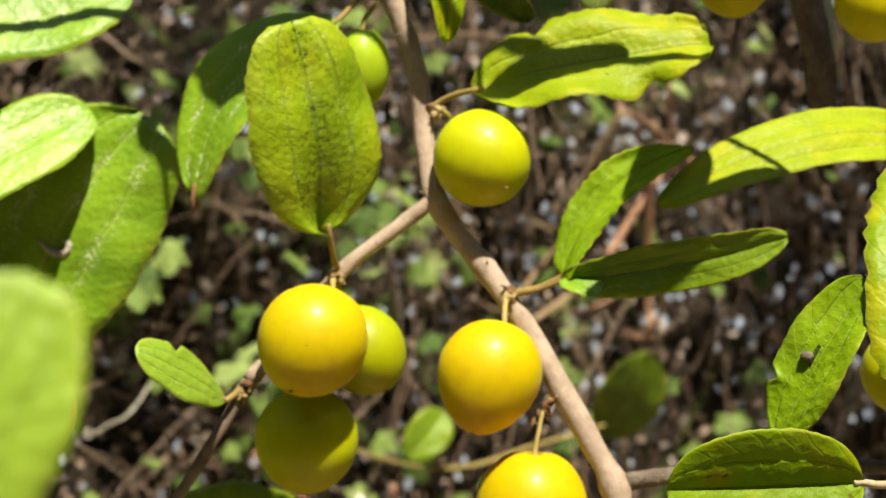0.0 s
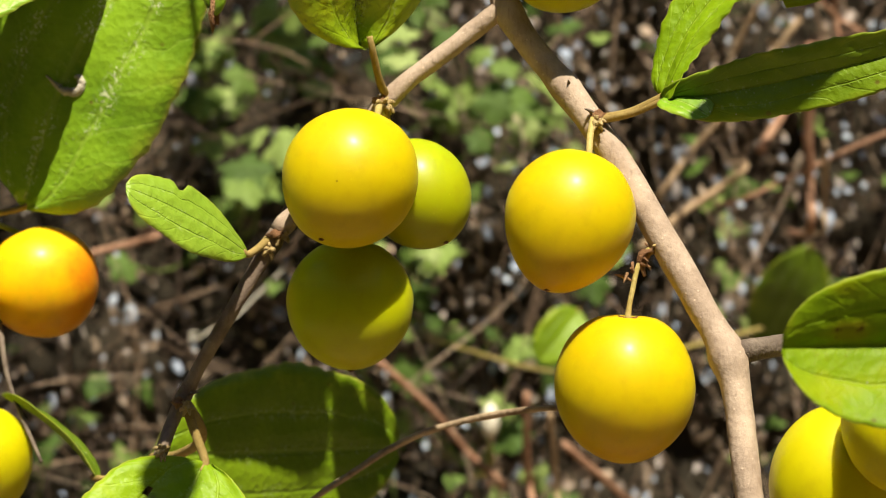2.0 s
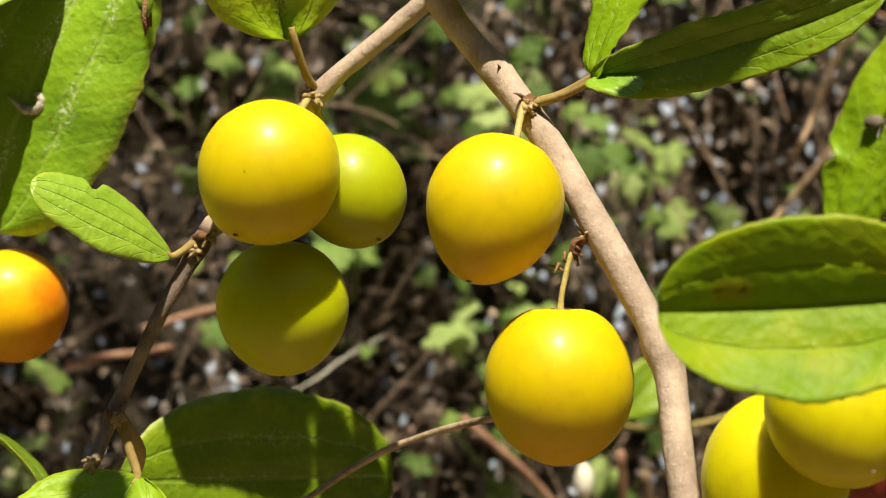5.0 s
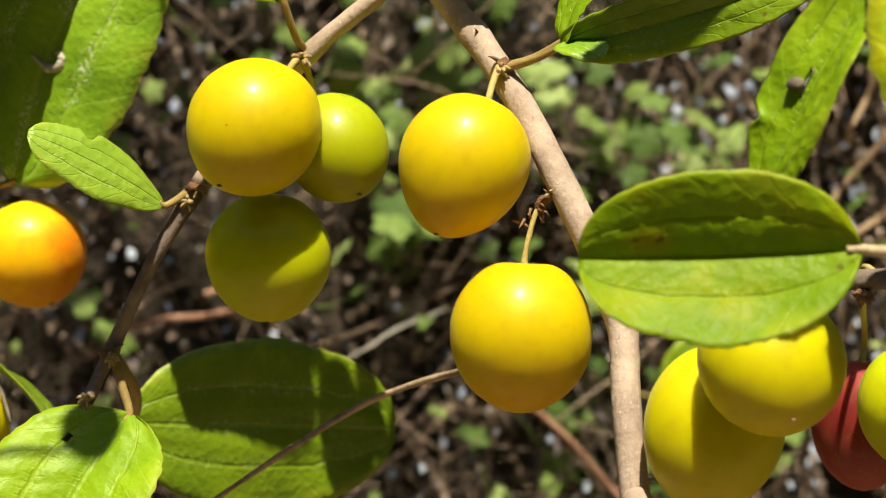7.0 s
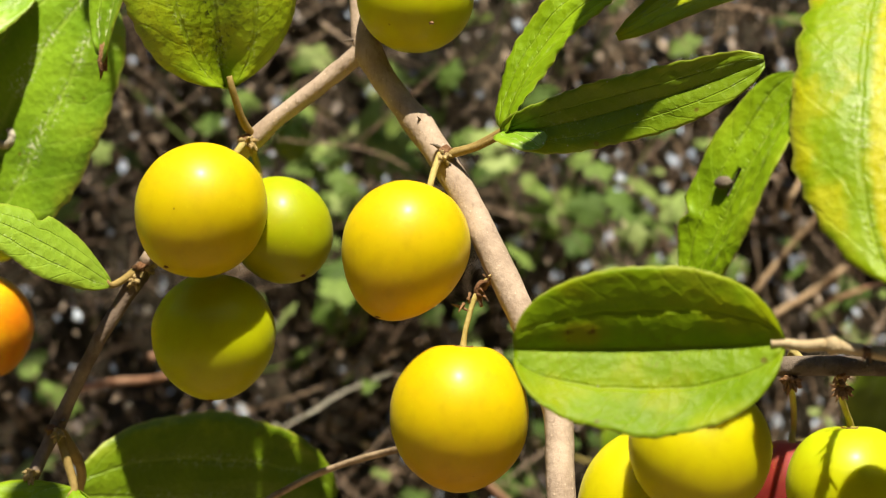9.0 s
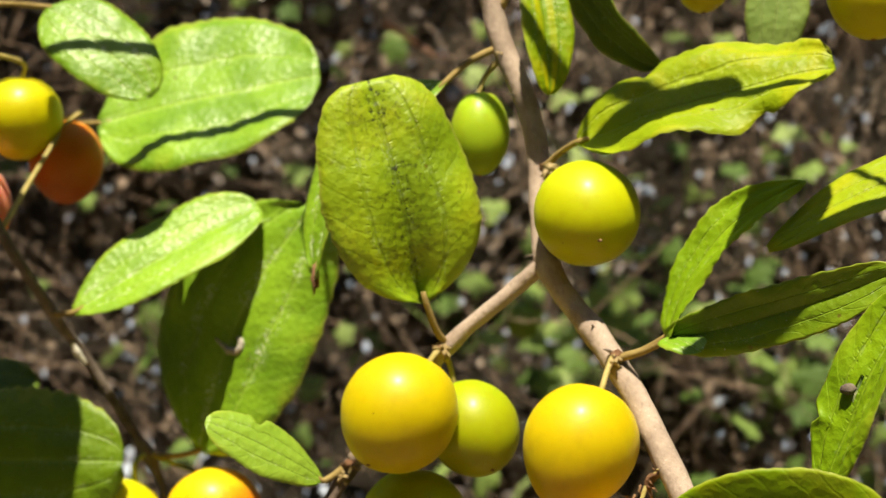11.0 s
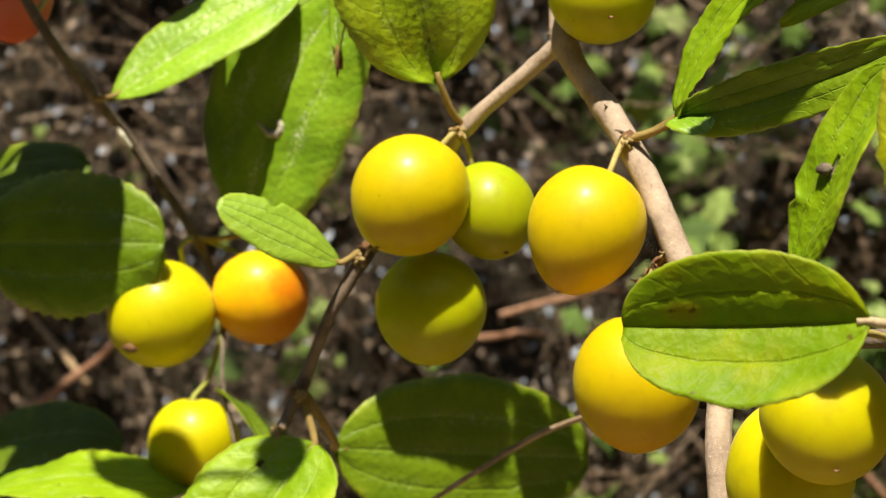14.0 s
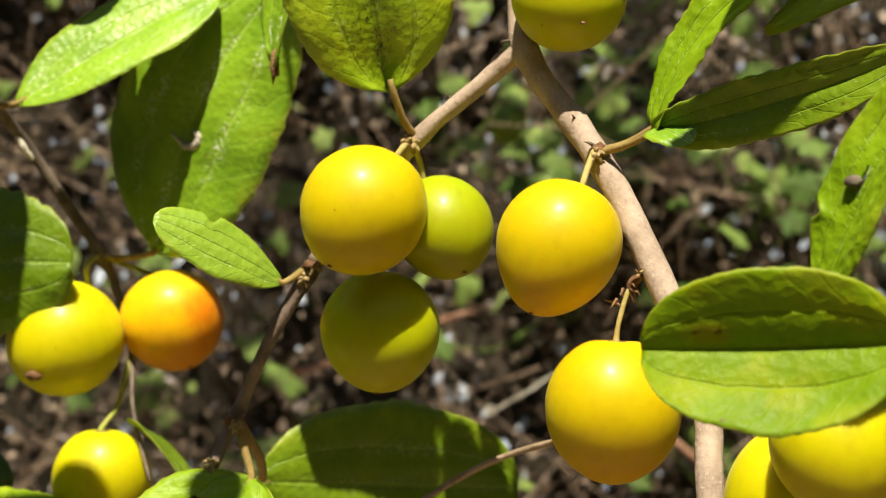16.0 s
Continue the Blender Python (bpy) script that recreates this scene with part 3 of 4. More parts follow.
for n, (at, r) in enumerate((((-0.0178, 0.0062, 1.2166), 0.0013), ((0.0236, -0.0040, 1.2131), 0.0015), ((0.0062, 0.0118, 1.2572), 0.0014), ((-0.0383, 0.0035, 1.1908), 0.0013),
                             ((-0.0575, 0.0075, 1.1580), 0.0013), ((0.0868, -0.0236, 1.1705), 0.0014), ((0.0342, -0.0125, 1.1895), 0.0012))):
    part("bud_spur", blob(at, r, n, (1.1, 1, 0.8), 0.8), HUSK, bush)

leaf(bush, (-0.0194, 0.0005, 1.2262), (-0.0298, -0.0095, 1.2750), (0.30, -0.86, 0.36), 0.0360, LEAF_SPOT, "mottled yellow-green leaf with dark speckles",
     [(-0.0165, 0.0075, 1.2175), (-0.0180, 0.0040, 1.2205)], bend=0.05, cup=-0.30, fold=(0.32, 0.32), teeth=0.014, blunt=0.50, taper=0.5, widest=0.88, dip=0.10, seed=1)
leaf(bush, (-0.0165, 0.0105, 1.2780), (-0.0505, 0.0195, 1.2345), (-0.72, -0.62, 0.35), 0.0270, LEAF, "yellow-green leaf with a withered brown tip",
     [(-0.0052, 0.0165, 1.2868), (-0.0110, 0.0140, 1.2835)], bend=0.10, side=0.14, fold=(0.1, 0.25), teeth=0.02, seed=2)
part("withered_tip", blob((-0.0505, 0.0192, 1.2345), 0.0015, 4, (0.7, 0.6, 2.4), 0.7), HUSK, bush, "brown withered leaf tip")
leaf(bush, (-0.0434, 0.0010, 1.1872), (-0.0643, -0.0180, 1.2005), (-0.10, -0.82, 0.55), 0.0132, LEAF_YOUNG, "small pale green leaf with a bitten margin",
     [(-0.0390, 0.0045, 1.1905), (-0.0412, 0.0025, 1.1885)], bend=0.05, cup=-0.10, blunt=0.55, widest=1.15, notch=((0.62, 1, 0.35, 0.035), (0.60, -1, 0.0, 0.03)), seed=3)
leaf(bush, (0.0148, 0.0026, 1.2610), (0.0712, -0.0056, 1.2725), (0.02, -0.76, 0.65), 0.0285, LEAF_LIME, "wavy yellow-green leaf with an uneven margin",
     [(0.0062, 0.0110, 1.2572), (0.0105, 0.0075, 1.2598)], bend=0.04, fold=(0.28, 0.15), wave=0.16, teeth=0.03, blunt=0.42, widest=1.05,
     notch=((0.72, 1, 0.35, 0.05), (0.30, -1, 0.25, 0.04)), seed=4)
leaf(bush, (0.1350, -0.0010, 1.2490), (0.0560, -0.0150, 1.2340), (0.05, -0.62, 0.80), 0.0180, LEAF_LIME, "arched yellow-green leaf with a drooping tip",
     [(0.1420, 0.0100, 1.2500), (0.1385, 0.0040, 1.2505)], bend=0.14, fold=(-0.20, 0.15), twist=-0.5, wave=0.08, seed=5)
leaf(bush, (0.0345, -0.0092, 1.2168), (0.0642, -0.0156, 1.2474), (-0.50, -0.78, 0.40), 0.0128, LEAF_FRESH, "narrow folded green leaf",
     [(0.0236, -0.0040, 1.2128), (0.0290, -0.0070, 1.2140)], bend=0.03, side=-0.15, fold=(0.25, 0.45), wave=0.14, teeth=0.05, blunt=0.42, taper=-0.4, nu=44, nv=20, seed=6)
leaf(bush, (0.0345, -0.0094, 1.2160), (0.0815, -0.0320, 1.2268), (0.05, -0.94, -0.33), 0.0122, LEAF_DIM, "long shaded green leaf with a sunlit lower margin",
     [(0.0236, -0.0042, 1.2126), (0.0292, -0.0072, 1.2138)], bend=0.02, side=0.02, fold=(0.0, 0.75), wave=0.10, blunt=0.42, taper=-0.05, teeth=0.03, nu=44, nv=20, seed=7)
leaf(bush, (0.0346, -0.0098, 1.2166), (0.0420, -0.0160, 1.2130), (-0.15, -0.62, 0.77), 0.0100, LEAF, "curled lobe at the base of a leaf", None, bend=0.08, fold=(0.1, 0.3), blunt=0.45, nu=16, nv=8, seed=15)
bitten = leaf(bush, (0.0656, -0.0700, 1.1855), (0.0820, -0.0760, 1.2190), (-0.76, -0.55, 0.32), 0.0174, LEAF_FRESH, "narrow insect-bitten green leaf",
     [(0.0700, -0.0232, 1.1722), (0.0668, -0.0520, 1.1800)], bend=0.02, fold=(0.50, 0.22), wave=0.07, blunt=0.60, teeth=0.012, notch=((0.30, -1, 0.35, 0.03),), holes=((0.50, -0.10, 0.07, 0.045),), nu=46, nv=24, seed=8)
leaf(bush, (0.0946, -0.0950, 1.1862), (0.1050, -0.0620, 1.2487), (-0.15, -0.76, 0.64), 0.0385, LEAF_YELLOW, "large yellowing leaf with a pale ragged margin",
     [(0.0961, -0.0860, 1.1769), (0.0962, -0.0910, 1.1810)], bend=0.06, cup=-0.15, fold=(0.10, 0.12), wave=0.05, teeth=0.03, seed=9)
leaf(bush, (0.0785, -0.0838, 1.1787), (0.0387, -0.0815, 1.1776), (0.0, -0.97, 0.19), 0.0258, LEAF_RUST, "broad cupped green leaf with a rusty blotch",
     [(0.0842, -0.0859, 1.1787), (0.0812, -0.0850, 1.1784)], bend=-0.05, fold=(0.12, 0.80), curl=(0.34, 0.04), halves=(1.06, 0.98), quilt=0.3, cup=-0.08, blunt=0.52, widest=0.95, teeth=0.008, wave=0.035, nu=46, nv=28, seed=10, pr=0.0008, stalk=CREAM)
leaf(bush, (-0.0672, 0.0560, 1.1390), (-0.0105, 0.0985, 1.1330), (-0.30, -0.98, 0.06), 0.0415, LEAF_DIM, "broad dark green leaf half in shadow",
     [(-0.0568, 0.0098, 1.1585), (-0.0535, 0.0150, 1.1500), (-0.0605, 0.0400, 1.1420)], bend=0.02, cup=-0.10, fold=(0.10, 0.06), notch=((0.50, -1, 0.0, 0.02),), blunt=0.55, seed=11, pr=0.001)
leaf(bush, (-0.0524, 0.0070, 1.1462), (-0.0690, -0.0130, 1.1110), (-0.20, -0.82, 0.54), 0.0350, LEAF_FRESH, "green leaf folded along its midrib with a hole",
     [(-0.0566, 0.0090, 1.1588), (-0.0545, 0.0085, 1.1520)], bend=0.05, fold=(0.15, 0.75), cup=-0.1, blunt=0.52, holes=((0.24, 0.45, 0.024, 0.075),), nu=46, nv=24, seed=12, pr=0.0009)
leaf(bush, (0.0035, 0.0120, 1.3070), (0.0085, 0.0050, 1.2725), (0.5, -0.8, 0.3), 0.0130, LEAF_YELLOW, "yellow-green leaf under the stem top",
     [(-0.0040, 0.0165, 1.2960), (0.0000, 0.0140, 1.3040)], fold=(0.3, 0.3), seed=13)
leaf(bush, (0.0110, 0.0200, 1.3080), (0.0325, 0.0150, 1.2800), (-0.3, -0.5, -0.8), 0.0150, LEAF_SHADED, "dark green leaf in the shade",
     [(-0.0045, 0.0170, 1.2990), (0.0040, 0.0190, 1.3080)], fold=(0.2, 0.3), wave=0.1, seed=14)

bpy.context.view_layer.update()
# small dark bead on the bitten blade
part("dark_bead", blob(on_blade(bitten, 0.0706, 1.2030, 0.0004), 0.0012, 7, (1.2, 1, 0.9), 0.3), BARK_DARK, bush, "dark bead on a bitten leaf")

for n, (at, r, k) in enumerate((((-0.0172, 0.0058, 1.2158), 0.0019, 12), ((0.0228, -0.0055, 1.2120), 0.0015, 9), ((0.0075, 0.0095, 1.2568), 0.0019, 12), ((-0.0372, 0.0040, 1.1905), 0.0016, 9),
                                ((-0.0392, 0.0032, 1.1880), 0.0015, 10), ((-0.0040, 0.0155, 1.2845), 0.0015, 9), ((-0.0556, 0.0070, 1.1570), 0.0016, 12), ((-0.0605, 0.0045, 1.1490), 0.0017, 12),
                                ((0.0335, -0.0130, 1.1888), 0.0014, 10), ((0.0868, -0.0246, 1.1700), 0.0017, 12), ((0.0960, -0.0245, 1.1690), 0.0016, 12), ((0.0900, -0.0870, 1.1775), 0.0011, 7))):
    tuft(bush, at, r, k, n)

# dry tendril hooked behind the fruit
dry = thing("dry_twig", (-0.0082, 0.045, 1.1455), "thin dry twig caught behind the lower fruit", "twig")
part("dry_stem", tube([(0.0330, -0.0050, 1.1560), (0.0143, 0.0200, 1.1538), (-0.0082, 0.0400, 1.1458), (-0.0265, 0.0420, 1.1350), (-0.0452, 0.0400, 1.1225), (-0.0700, 0.0380, 1.1060)],
                      [0.0006, 0.0007, 0.0007, 0.0006, 0.0006], 8, 8, 0.45, 5), TWIG_WORN, dry)

# fruits of this branch
fruit((-0.0239, -0.0070, 1.2019), 0.0127, 0.0133, FRUIT_GOLD, "ripe glossy yellow jujube fruit in a cluster of three", [(-0.0178, 0.0072, 1.2166)], tilt=0.45, lean=-0.45, seed=1)
fruit((-0.0105, 0.0070, 1.1985), 0.0103, 0.0111, FRUIT_GREEN, "unripe light green jujube fruit behind a yellow one", [(-0.0172, 0.0085, 1.2160), (-0.0160, 0.0100, 1.2120)], tilt=-0.5, lean=-0.4, seed=2)
fruit((-0.0239, 0.0060, 1.1772), 0.0124, 0.0127, FRUIT_OLIVE, "olive green jujube fruit shaded by the yellow one above", [(-0.0180, 0.0100, 1.2160), (-0.0230, 0.0120, 1.1980)], lean=-0.2, seed=3)
fruit((0.0164, -0.0140, 1.1942), 0.0121, 0.0130, FRUIT_YELLOW, "ripe glossy yellow jujube fruit with a pointed foot", [(0.0225, -0.0042, 1.2128), (0.0215, -0.0065, 1.2100)], tilt=0.35, lean=-0.30, point=0.10, squash=0.05, seed=4)
fruit((0.0268, -0.0140, 1.1631), 0.0131, 0.0140, FRUIT_YELLOW, "ripe yellow jujube fruit hanging on a curved stalk", [(0.0345, -0.0115, 1.1905), (0.0302, -0.0120, 1.1865), (0.0282, -0.0138, 1.1805)], tilt=0.05, seed=5, husk=True, pr=0.0005)
fruit((0.0169, 0.0005, 1.2448), 0.0117, 0.0119, FRUIT_LIME, "lime green jujube fruit close to the stem", [(0.0062, 0.0115, 1.2572), (0.0095, 0.0090, 1.2560)], tilt=-0.5, lean=-0.85, point=0.05, seed=6)
fruit((0.0684, -0.0532, 1.1609), 0.0116, 0.0122, FRUIT_LEMON, "lemon yellow jujube fruit under a broad leaf", [(0.0790, -0.0255, 1.1722), (0.0730, -0.0420, 1.1745)], tilt=-0.3, lean=-0.8, seed=7)
fruit((0.0603, -0.0380, 1.1487), 0.0118, 0.0142, FRUIT_LEMON, "egg-shaped lemon yellow jujube fruit", [(0.0640, -0.0245, 1.1715), (0.0615, -0.0310, 1.1690)], tilt=0.2, point=0.06, seed=8)
fruit((0.0946, 0.0340, 1.1421), 0.0106, 0.0135, FRUIT_RED_SHADED, "overripe red jujube fruit darkened as in shade", [(0.0905, -0.0235, 1.1725), (0.0900, 0.0000, 1.1740), (0.0946, 0.0310, 1.1601)], seed=9)
fruit((0.1037, 0.0150, 1.1473), 0.0128, 0.0128, FRUIT_LIME, "lime green jujube fruit beside a red one", [(0.0960, -0.0230, 1.1722), (0.0985, -0.0050, 1.1690), (0.1010, 0.0080, 1.1650)], seed=10, husk=True)
fruit((-0.0100, 0.0178, 1.2672), 0.0069, 0.0099, FRUIT_UNRIPE, "small oval green unripe jujube fruit", [(-0.0032, 0.0165, 1.2855), (-0.0085, 0.0180, 1.2805)], seed=11)
fruit((0.1110, -0.0300, 1.1960), 0.0098, 0.0100, FRUIT_LIME, "lime green jujube fruit behind a bitten leaf", [(0.1118, -0.0200, 1.1722), (0.1230, -0.0240, 1.2000), (0.1160, -0.0290, 1.2110)], seed=12)

# ---------------------------------------------------------------- the branch on the left, a little farther off
part("side_stem", tube([(-0.0285, 0.0190, 1.3650), (-0.0750, 0.0200, 1.3720), (-0.1400, 0.0170, 1.3450), (-0.1750, 0.0150, 1.2960)], [0.0020, 0.0018, 0.0016, 0.0014], 8, 10, 0.12, 11), BARK, bush)
part("side_stem", tube([(-0.0290, 0.0190, 1.3670), (0.0300, 0.0260, 1.3900), (0.0980, 0.0300, 1.3400)], [0.0024, 0.0030, 0.0040], 8, 10, 0.12, 12), BARK, bush)
left = thing("jujube_branch", (-0.1254, 0.054, 1.2213), "thin brown jujube twig with leaves and ripe fruit", "branch")
part("main_stem", tube([(-0.1750, 0.0150, 1.2960), (-0.1592, 0.0150, 1.2826), (-0.1398, 0.0170, 1.2632), (-0.1305, 0.0250, 1.2438), (-0.1275, 0.0450, 1.2285), (-0.1254, 0.0545, 1.2213), (-0.1190, 0.0620, 1.2080), (-0.1112, 0.0665, 1.1940),
                        (-0.1070, 0.0680, 1.1840), (-0.1020, 0.0640, 1.1690), (-0.0985, 0.0560, 1.1560), (-0.0900, 0.0450, 1.1400)],
                       [0.0014, 0.0014, 0.0014, 0.0015, 0.0013, 0.0011, 0.0006, 0.0004], 7, 10, 0.15, 6, knots=((0.36, 0.3, 0.02), (0.64, 0.6, 0.02))), BARK_DARK, left)
part("side_stem", tube([(-0.1750, 0.0150, 1.2960), (-0.2000, 0.0300, 1.2500), (-0.2060, 0.0500, 1.1900), (-0.2000, 0.0600, 1.1300), (-0.1950, 0.0600, 1.0900)], [0.0016, 0.0015, 0.0014, 0.0012], 8, 10, 0.15, 7), BARK_DARK, left)
part("peeling_bark", tube([(-0.1262, 0.0510, 1.2232), (-0.1254, 0.0525, 1.2205), (-0.1236, 0.0548, 1.2172)], [0.0005, 0.0011, 0.0005], 5, 8, 0.4, 8), CHAFF, left, "pale peeling strip of bark")
big_leaf = leaf(left, (-0.0960, 0.0655, 1.1945), (-0.0615, 0.0540, 1.2560), (0.12, -0.80, 0.58), 0.0500, LEAF, "large green leaf half shaded with a pale scar",
     [(-0.1108, 0.0665, 1.1935), (-0.1040, 0.0655, 1.1930)], bend=0.03, side=-0.07, cup=-0.1, fold=(0.10, 0.12), seed=21, blunt=0.52)
bpy.context.view_layer.update()
scar_line = [on_blade(big_leaf, x, z, 0.0002) for x, z in ((-0.0900, 1.2238), (-0.0884, 1.2222), (-0.0868, 1.2208), (-0.0848, 1.2200), (-0.0828, 1.2202), (-0.0818, 1.2216), (-0.0822, 1.2232), (-0.0834, 1.2234))]
part("pale_scar", tube(scar_line, [0.0002, 0.0005, 0.0009, 0.0010, 0.0010, 0.0008, 0.0003], 5, 8, 0.5, 8), SCAR, left, "curled pale scar on a leaf")
leaf(left, (-0.1203, 0.0390, 1.2298), (-0.0765, 0.0560, 1.2575), (0.10, -0.82, 0.56), 0.0235, LEAF, "green leaf with a pale tip and white specks",
     [(-0.1280, 0.0420, 1.2300), (-0.1240, 0.0400, 1.2295)], bend=0.03, fold=(0.15, 0.15), blunt=0.46, widest=1.2, seed=22)
leaf(left, (-0.1300, 0.0760, 1.2860), (-0.0655, 0.0760, 1.2960), (0.1, -0.84, 0.50), 0.0540, LEAF, "broad green leaf crossed by a stem shadow",
     [(-0.1592, 0.0165, 1.2826), (-0.1460, 0.0560, 1.2835)], bend=0.02, fold=(0.10, 0.12), seed=23, blunt=0.5)
leaf(left, (-0.1270, 0.0350, 1.3090), (-0.0975, 0.0350, 1.2842), (0.1, -0.85, 0.5), 0.0230, LEAF, "green leaf near the top of the twig",
     [(-0.1700, 0.0165, 1.2920), (-0.1450, 0.0280, 1.3080)], seed=24)
leaf(left, (-0.1640, 0.0440, 1.1925), (-0.1083, 0.0430, 1.1920), (-0.05, -0.99, 0.08), 0.0385, LEAF_DIM, "round dark green leaf mostly in shade",
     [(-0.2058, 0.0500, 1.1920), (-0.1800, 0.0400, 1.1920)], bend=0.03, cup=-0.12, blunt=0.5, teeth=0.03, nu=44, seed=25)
leaf(left, (-0.1880, 0.0650, 1.2020), (-0.1418, 0.0650, 1.2128), (-0.05, -0.85, 0.5), 0.0240, LEAF_SHADED, "green leaf darkened as in shade behind a round one",
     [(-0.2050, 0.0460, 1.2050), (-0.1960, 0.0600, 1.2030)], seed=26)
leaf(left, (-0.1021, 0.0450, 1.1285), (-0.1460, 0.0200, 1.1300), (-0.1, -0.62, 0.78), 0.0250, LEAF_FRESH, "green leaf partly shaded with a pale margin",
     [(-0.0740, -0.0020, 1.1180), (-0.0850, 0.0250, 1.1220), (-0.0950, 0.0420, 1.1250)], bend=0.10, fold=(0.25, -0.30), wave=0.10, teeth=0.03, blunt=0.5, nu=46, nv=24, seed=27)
leaf(left, (-0.2020, 0.0850, 1.1200), (-0.1440, 0.0850, 1.1330), (0.0, -0.8, 0.6), 0.0400, LEAF_SHADED, "dark green leaf in deep shade",
     [(-0.2005, 0.0600, 1.1330), (-0.2030, 0.0740, 1.1280)], seed=28)
leaf(left, (-0.0770, 0.0360, 1.1380), (-0.0998, 0.0560, 1.1530), (0.45, 0.30, 0.84), 0.0110, LEAF_SHADED, "green leaf seen along its edge",
     [(-0.0625, 0.0050, 1.1440), (-0.0690, 0.0240, 1.1400)], bend=0.06, fold=(0.3, 0.3), seed=29)
fruit((-0.0930, 0.0685, 1.1775), 0.0130, 0.0127, FRUIT_ORANGE, "ripe orange jujube fruit with a reddish cheek", [(-0.1108, 0.0668, 1.1938), (-0.1040, 0.0680, 1.1910)], tilt=-0.45, lean=-0.2, seed=21, skin=PEDICEL_GREEN)
fruit((-0.1156, 0.0552, 1.1732), 0.0140, 0.0148, FRUIT_LEMON, "yellow-green jujube fruit with a brown foot", [(-0.1114, 0.0660, 1.1938), (-0.1122, 0.0600, 1.1905)], tilt=0.30, lean=-0.95, seed=22, scar=0.0024, skin=PEDICEL_GREEN)
fruit((-0.1050, 0.0520, 1.1394), 0.0120, 0.0127, FRUIT_LEMON, "yellow-green jujube fruit partly shaded", [(-0.1020, 0.0640, 1.1690), (-0.1040, 0.0600, 1.1570)], seed=23, skin=PEDICEL_GREEN)
fruit((-0.1390, 0.0460, 1.2825), 0.0110, 0.0109, FRUIT_LEMON, "yellow jujube fruit with an orange foot", [(-0.1560, 0.0150, 1.2795), (-0.1480, 0.0300, 1.2960), (-0.1380, 0.0430, 1.2970)], seed=24)
fruit((-0.1306, 0.0560, 1.2723), 0.0100, 0.0114, FRUIT_BROWN, "overripe orange-brown jujube fruit", [(-0.1330, 0.0225, 1.2490), (-0.1290, 0.0480, 1.2780), (-0.1260, 0.0550, 1.2850)], seed=25)
fruit((-0.1500, 0.0400, 1.2581), 0.0106, 0.0128, FRUIT_RED, "overripe wrinkled red jujube fruit", [(-0.1440, 0.0166, 1.2675), (-0.1440, 0.0240, 1.2720)], seed=26)

# ---------------------------------------------------------------- the branch at the upper right
right = thing("jujube_branch", (0.1071, 0.03, 1.2976), "dark shaded jujube stem with pale leaf and fruit", "branch")
# the dark bark here paints the shade this stem stands in
part("main_stem", tube([(0.0980, 0.0300, 1.3400), (0.1071, 0.0300, 1.2976), (0.1130, 0.0300, 1.2740), (0.1180, 0.0300, 1.2540), (0.1420, 0.0100, 1.2500), (0.1900, 0.0000, 1.2450)], [0.0044, 0.0043, 0.0040, 0.0030, 0.0025], 8, 12, 0.1, 9), BARK_DARK, right)
leaf(right, (0.1085, 0.0400, 1.3060), (0.1215, 0.0420, 1.2710), (0.2, -0.9, 0.4), 0.0085, LEAF_PALE, "pale leaf showing its whitish underside", [(0.1050, 0.0310, 1.3080), (0.1070, 0.0380, 1.3090)], seed=31)
leaf(right, (0.0600, 0.0500, 1.3120), (0.0560, 0.0480, 1.2860), (0.2, -0.9, 0.4), 0.0150, LEAF_BACK, "pale leaf underside in the light", [(0.1020, 0.0320, 1.3220), (0.0800, 0.0480, 1.3200)], seed=32)
fruit((0.0794, 0.0020, 1.2905), 0.0096, 0.0100, FRUIT_LEMON, "yellow jujube fruit at the top of the bush", [(0.0990, 0.0280, 1.3330), (0.0850, 0.0080, 1.3150)], seed=31)
fruit((0.1153, 0.0000, 1.2854), 0.0100, 0.0102, FRUIT_LEMON, "yellow jujube fruit beside a dark stem", [(0.1000, 0.0280, 1.3290), (0.1120, 0.0080, 1.3080)], seed=32)
fruit((0.0423, 0.0200, 1.3000), 0.0064, 0.0070, FRUIT_LEMON, "small yellow jujube fruit at the top of the bush", [(0.0985, 0.0300, 1.3380), (0.0600, 0.0240, 1.3250)], seed=33)

# a leaf right before the lens at the start
near = thing("jujube_branch", (-0.1000, -0.2800, 1.1800), "soft green leaf very close to the lens", "branch")
part("main_stem", tube([(-0.2400, -0.3200, -0.0200), (-0.2300, -0.3100, 0.5000), (-0.1600, -0.2900, 1.0500), (-0.1250, -0.2850, 1.1400), (-0.0950, -0.2800, 1.1850)], [0.0050, 0.0035, 0.0015, 0.0012, 0.0008], 6, 8), BARK, near)
# unseen stem, added to carry one shadow-casting leaf
part("side_stem", tube([(-0.2300, -0.3100, 0.5000), (-0.2400, -0.2900, 1.0000), (-0.2000, -0.2500, 1.3000), (-0.1300, -0.1650, 1.3560)], [0.0030, 0.0025, 0.0020, 0.0012], 8, 8), BARK, near)
leaf(near, (-0.0825, -0.2800, 1.2000), (-0.0705, -0.2800, 1.2255), (0.2, -0.7, 0.7), 0.0150, LEAF_YOUNG, "pale green leaf", [(-0.0950, -0.2800, 1.1850)], blunt=0.45, seed=41)

# unseen upper leaves, added above the view to throw the leaf-shaped shadows
upper = thing("jujube_branch", (0.0000, 0.0000, 1.3900), "unseen twig added to cast leaf shadows", "branch")
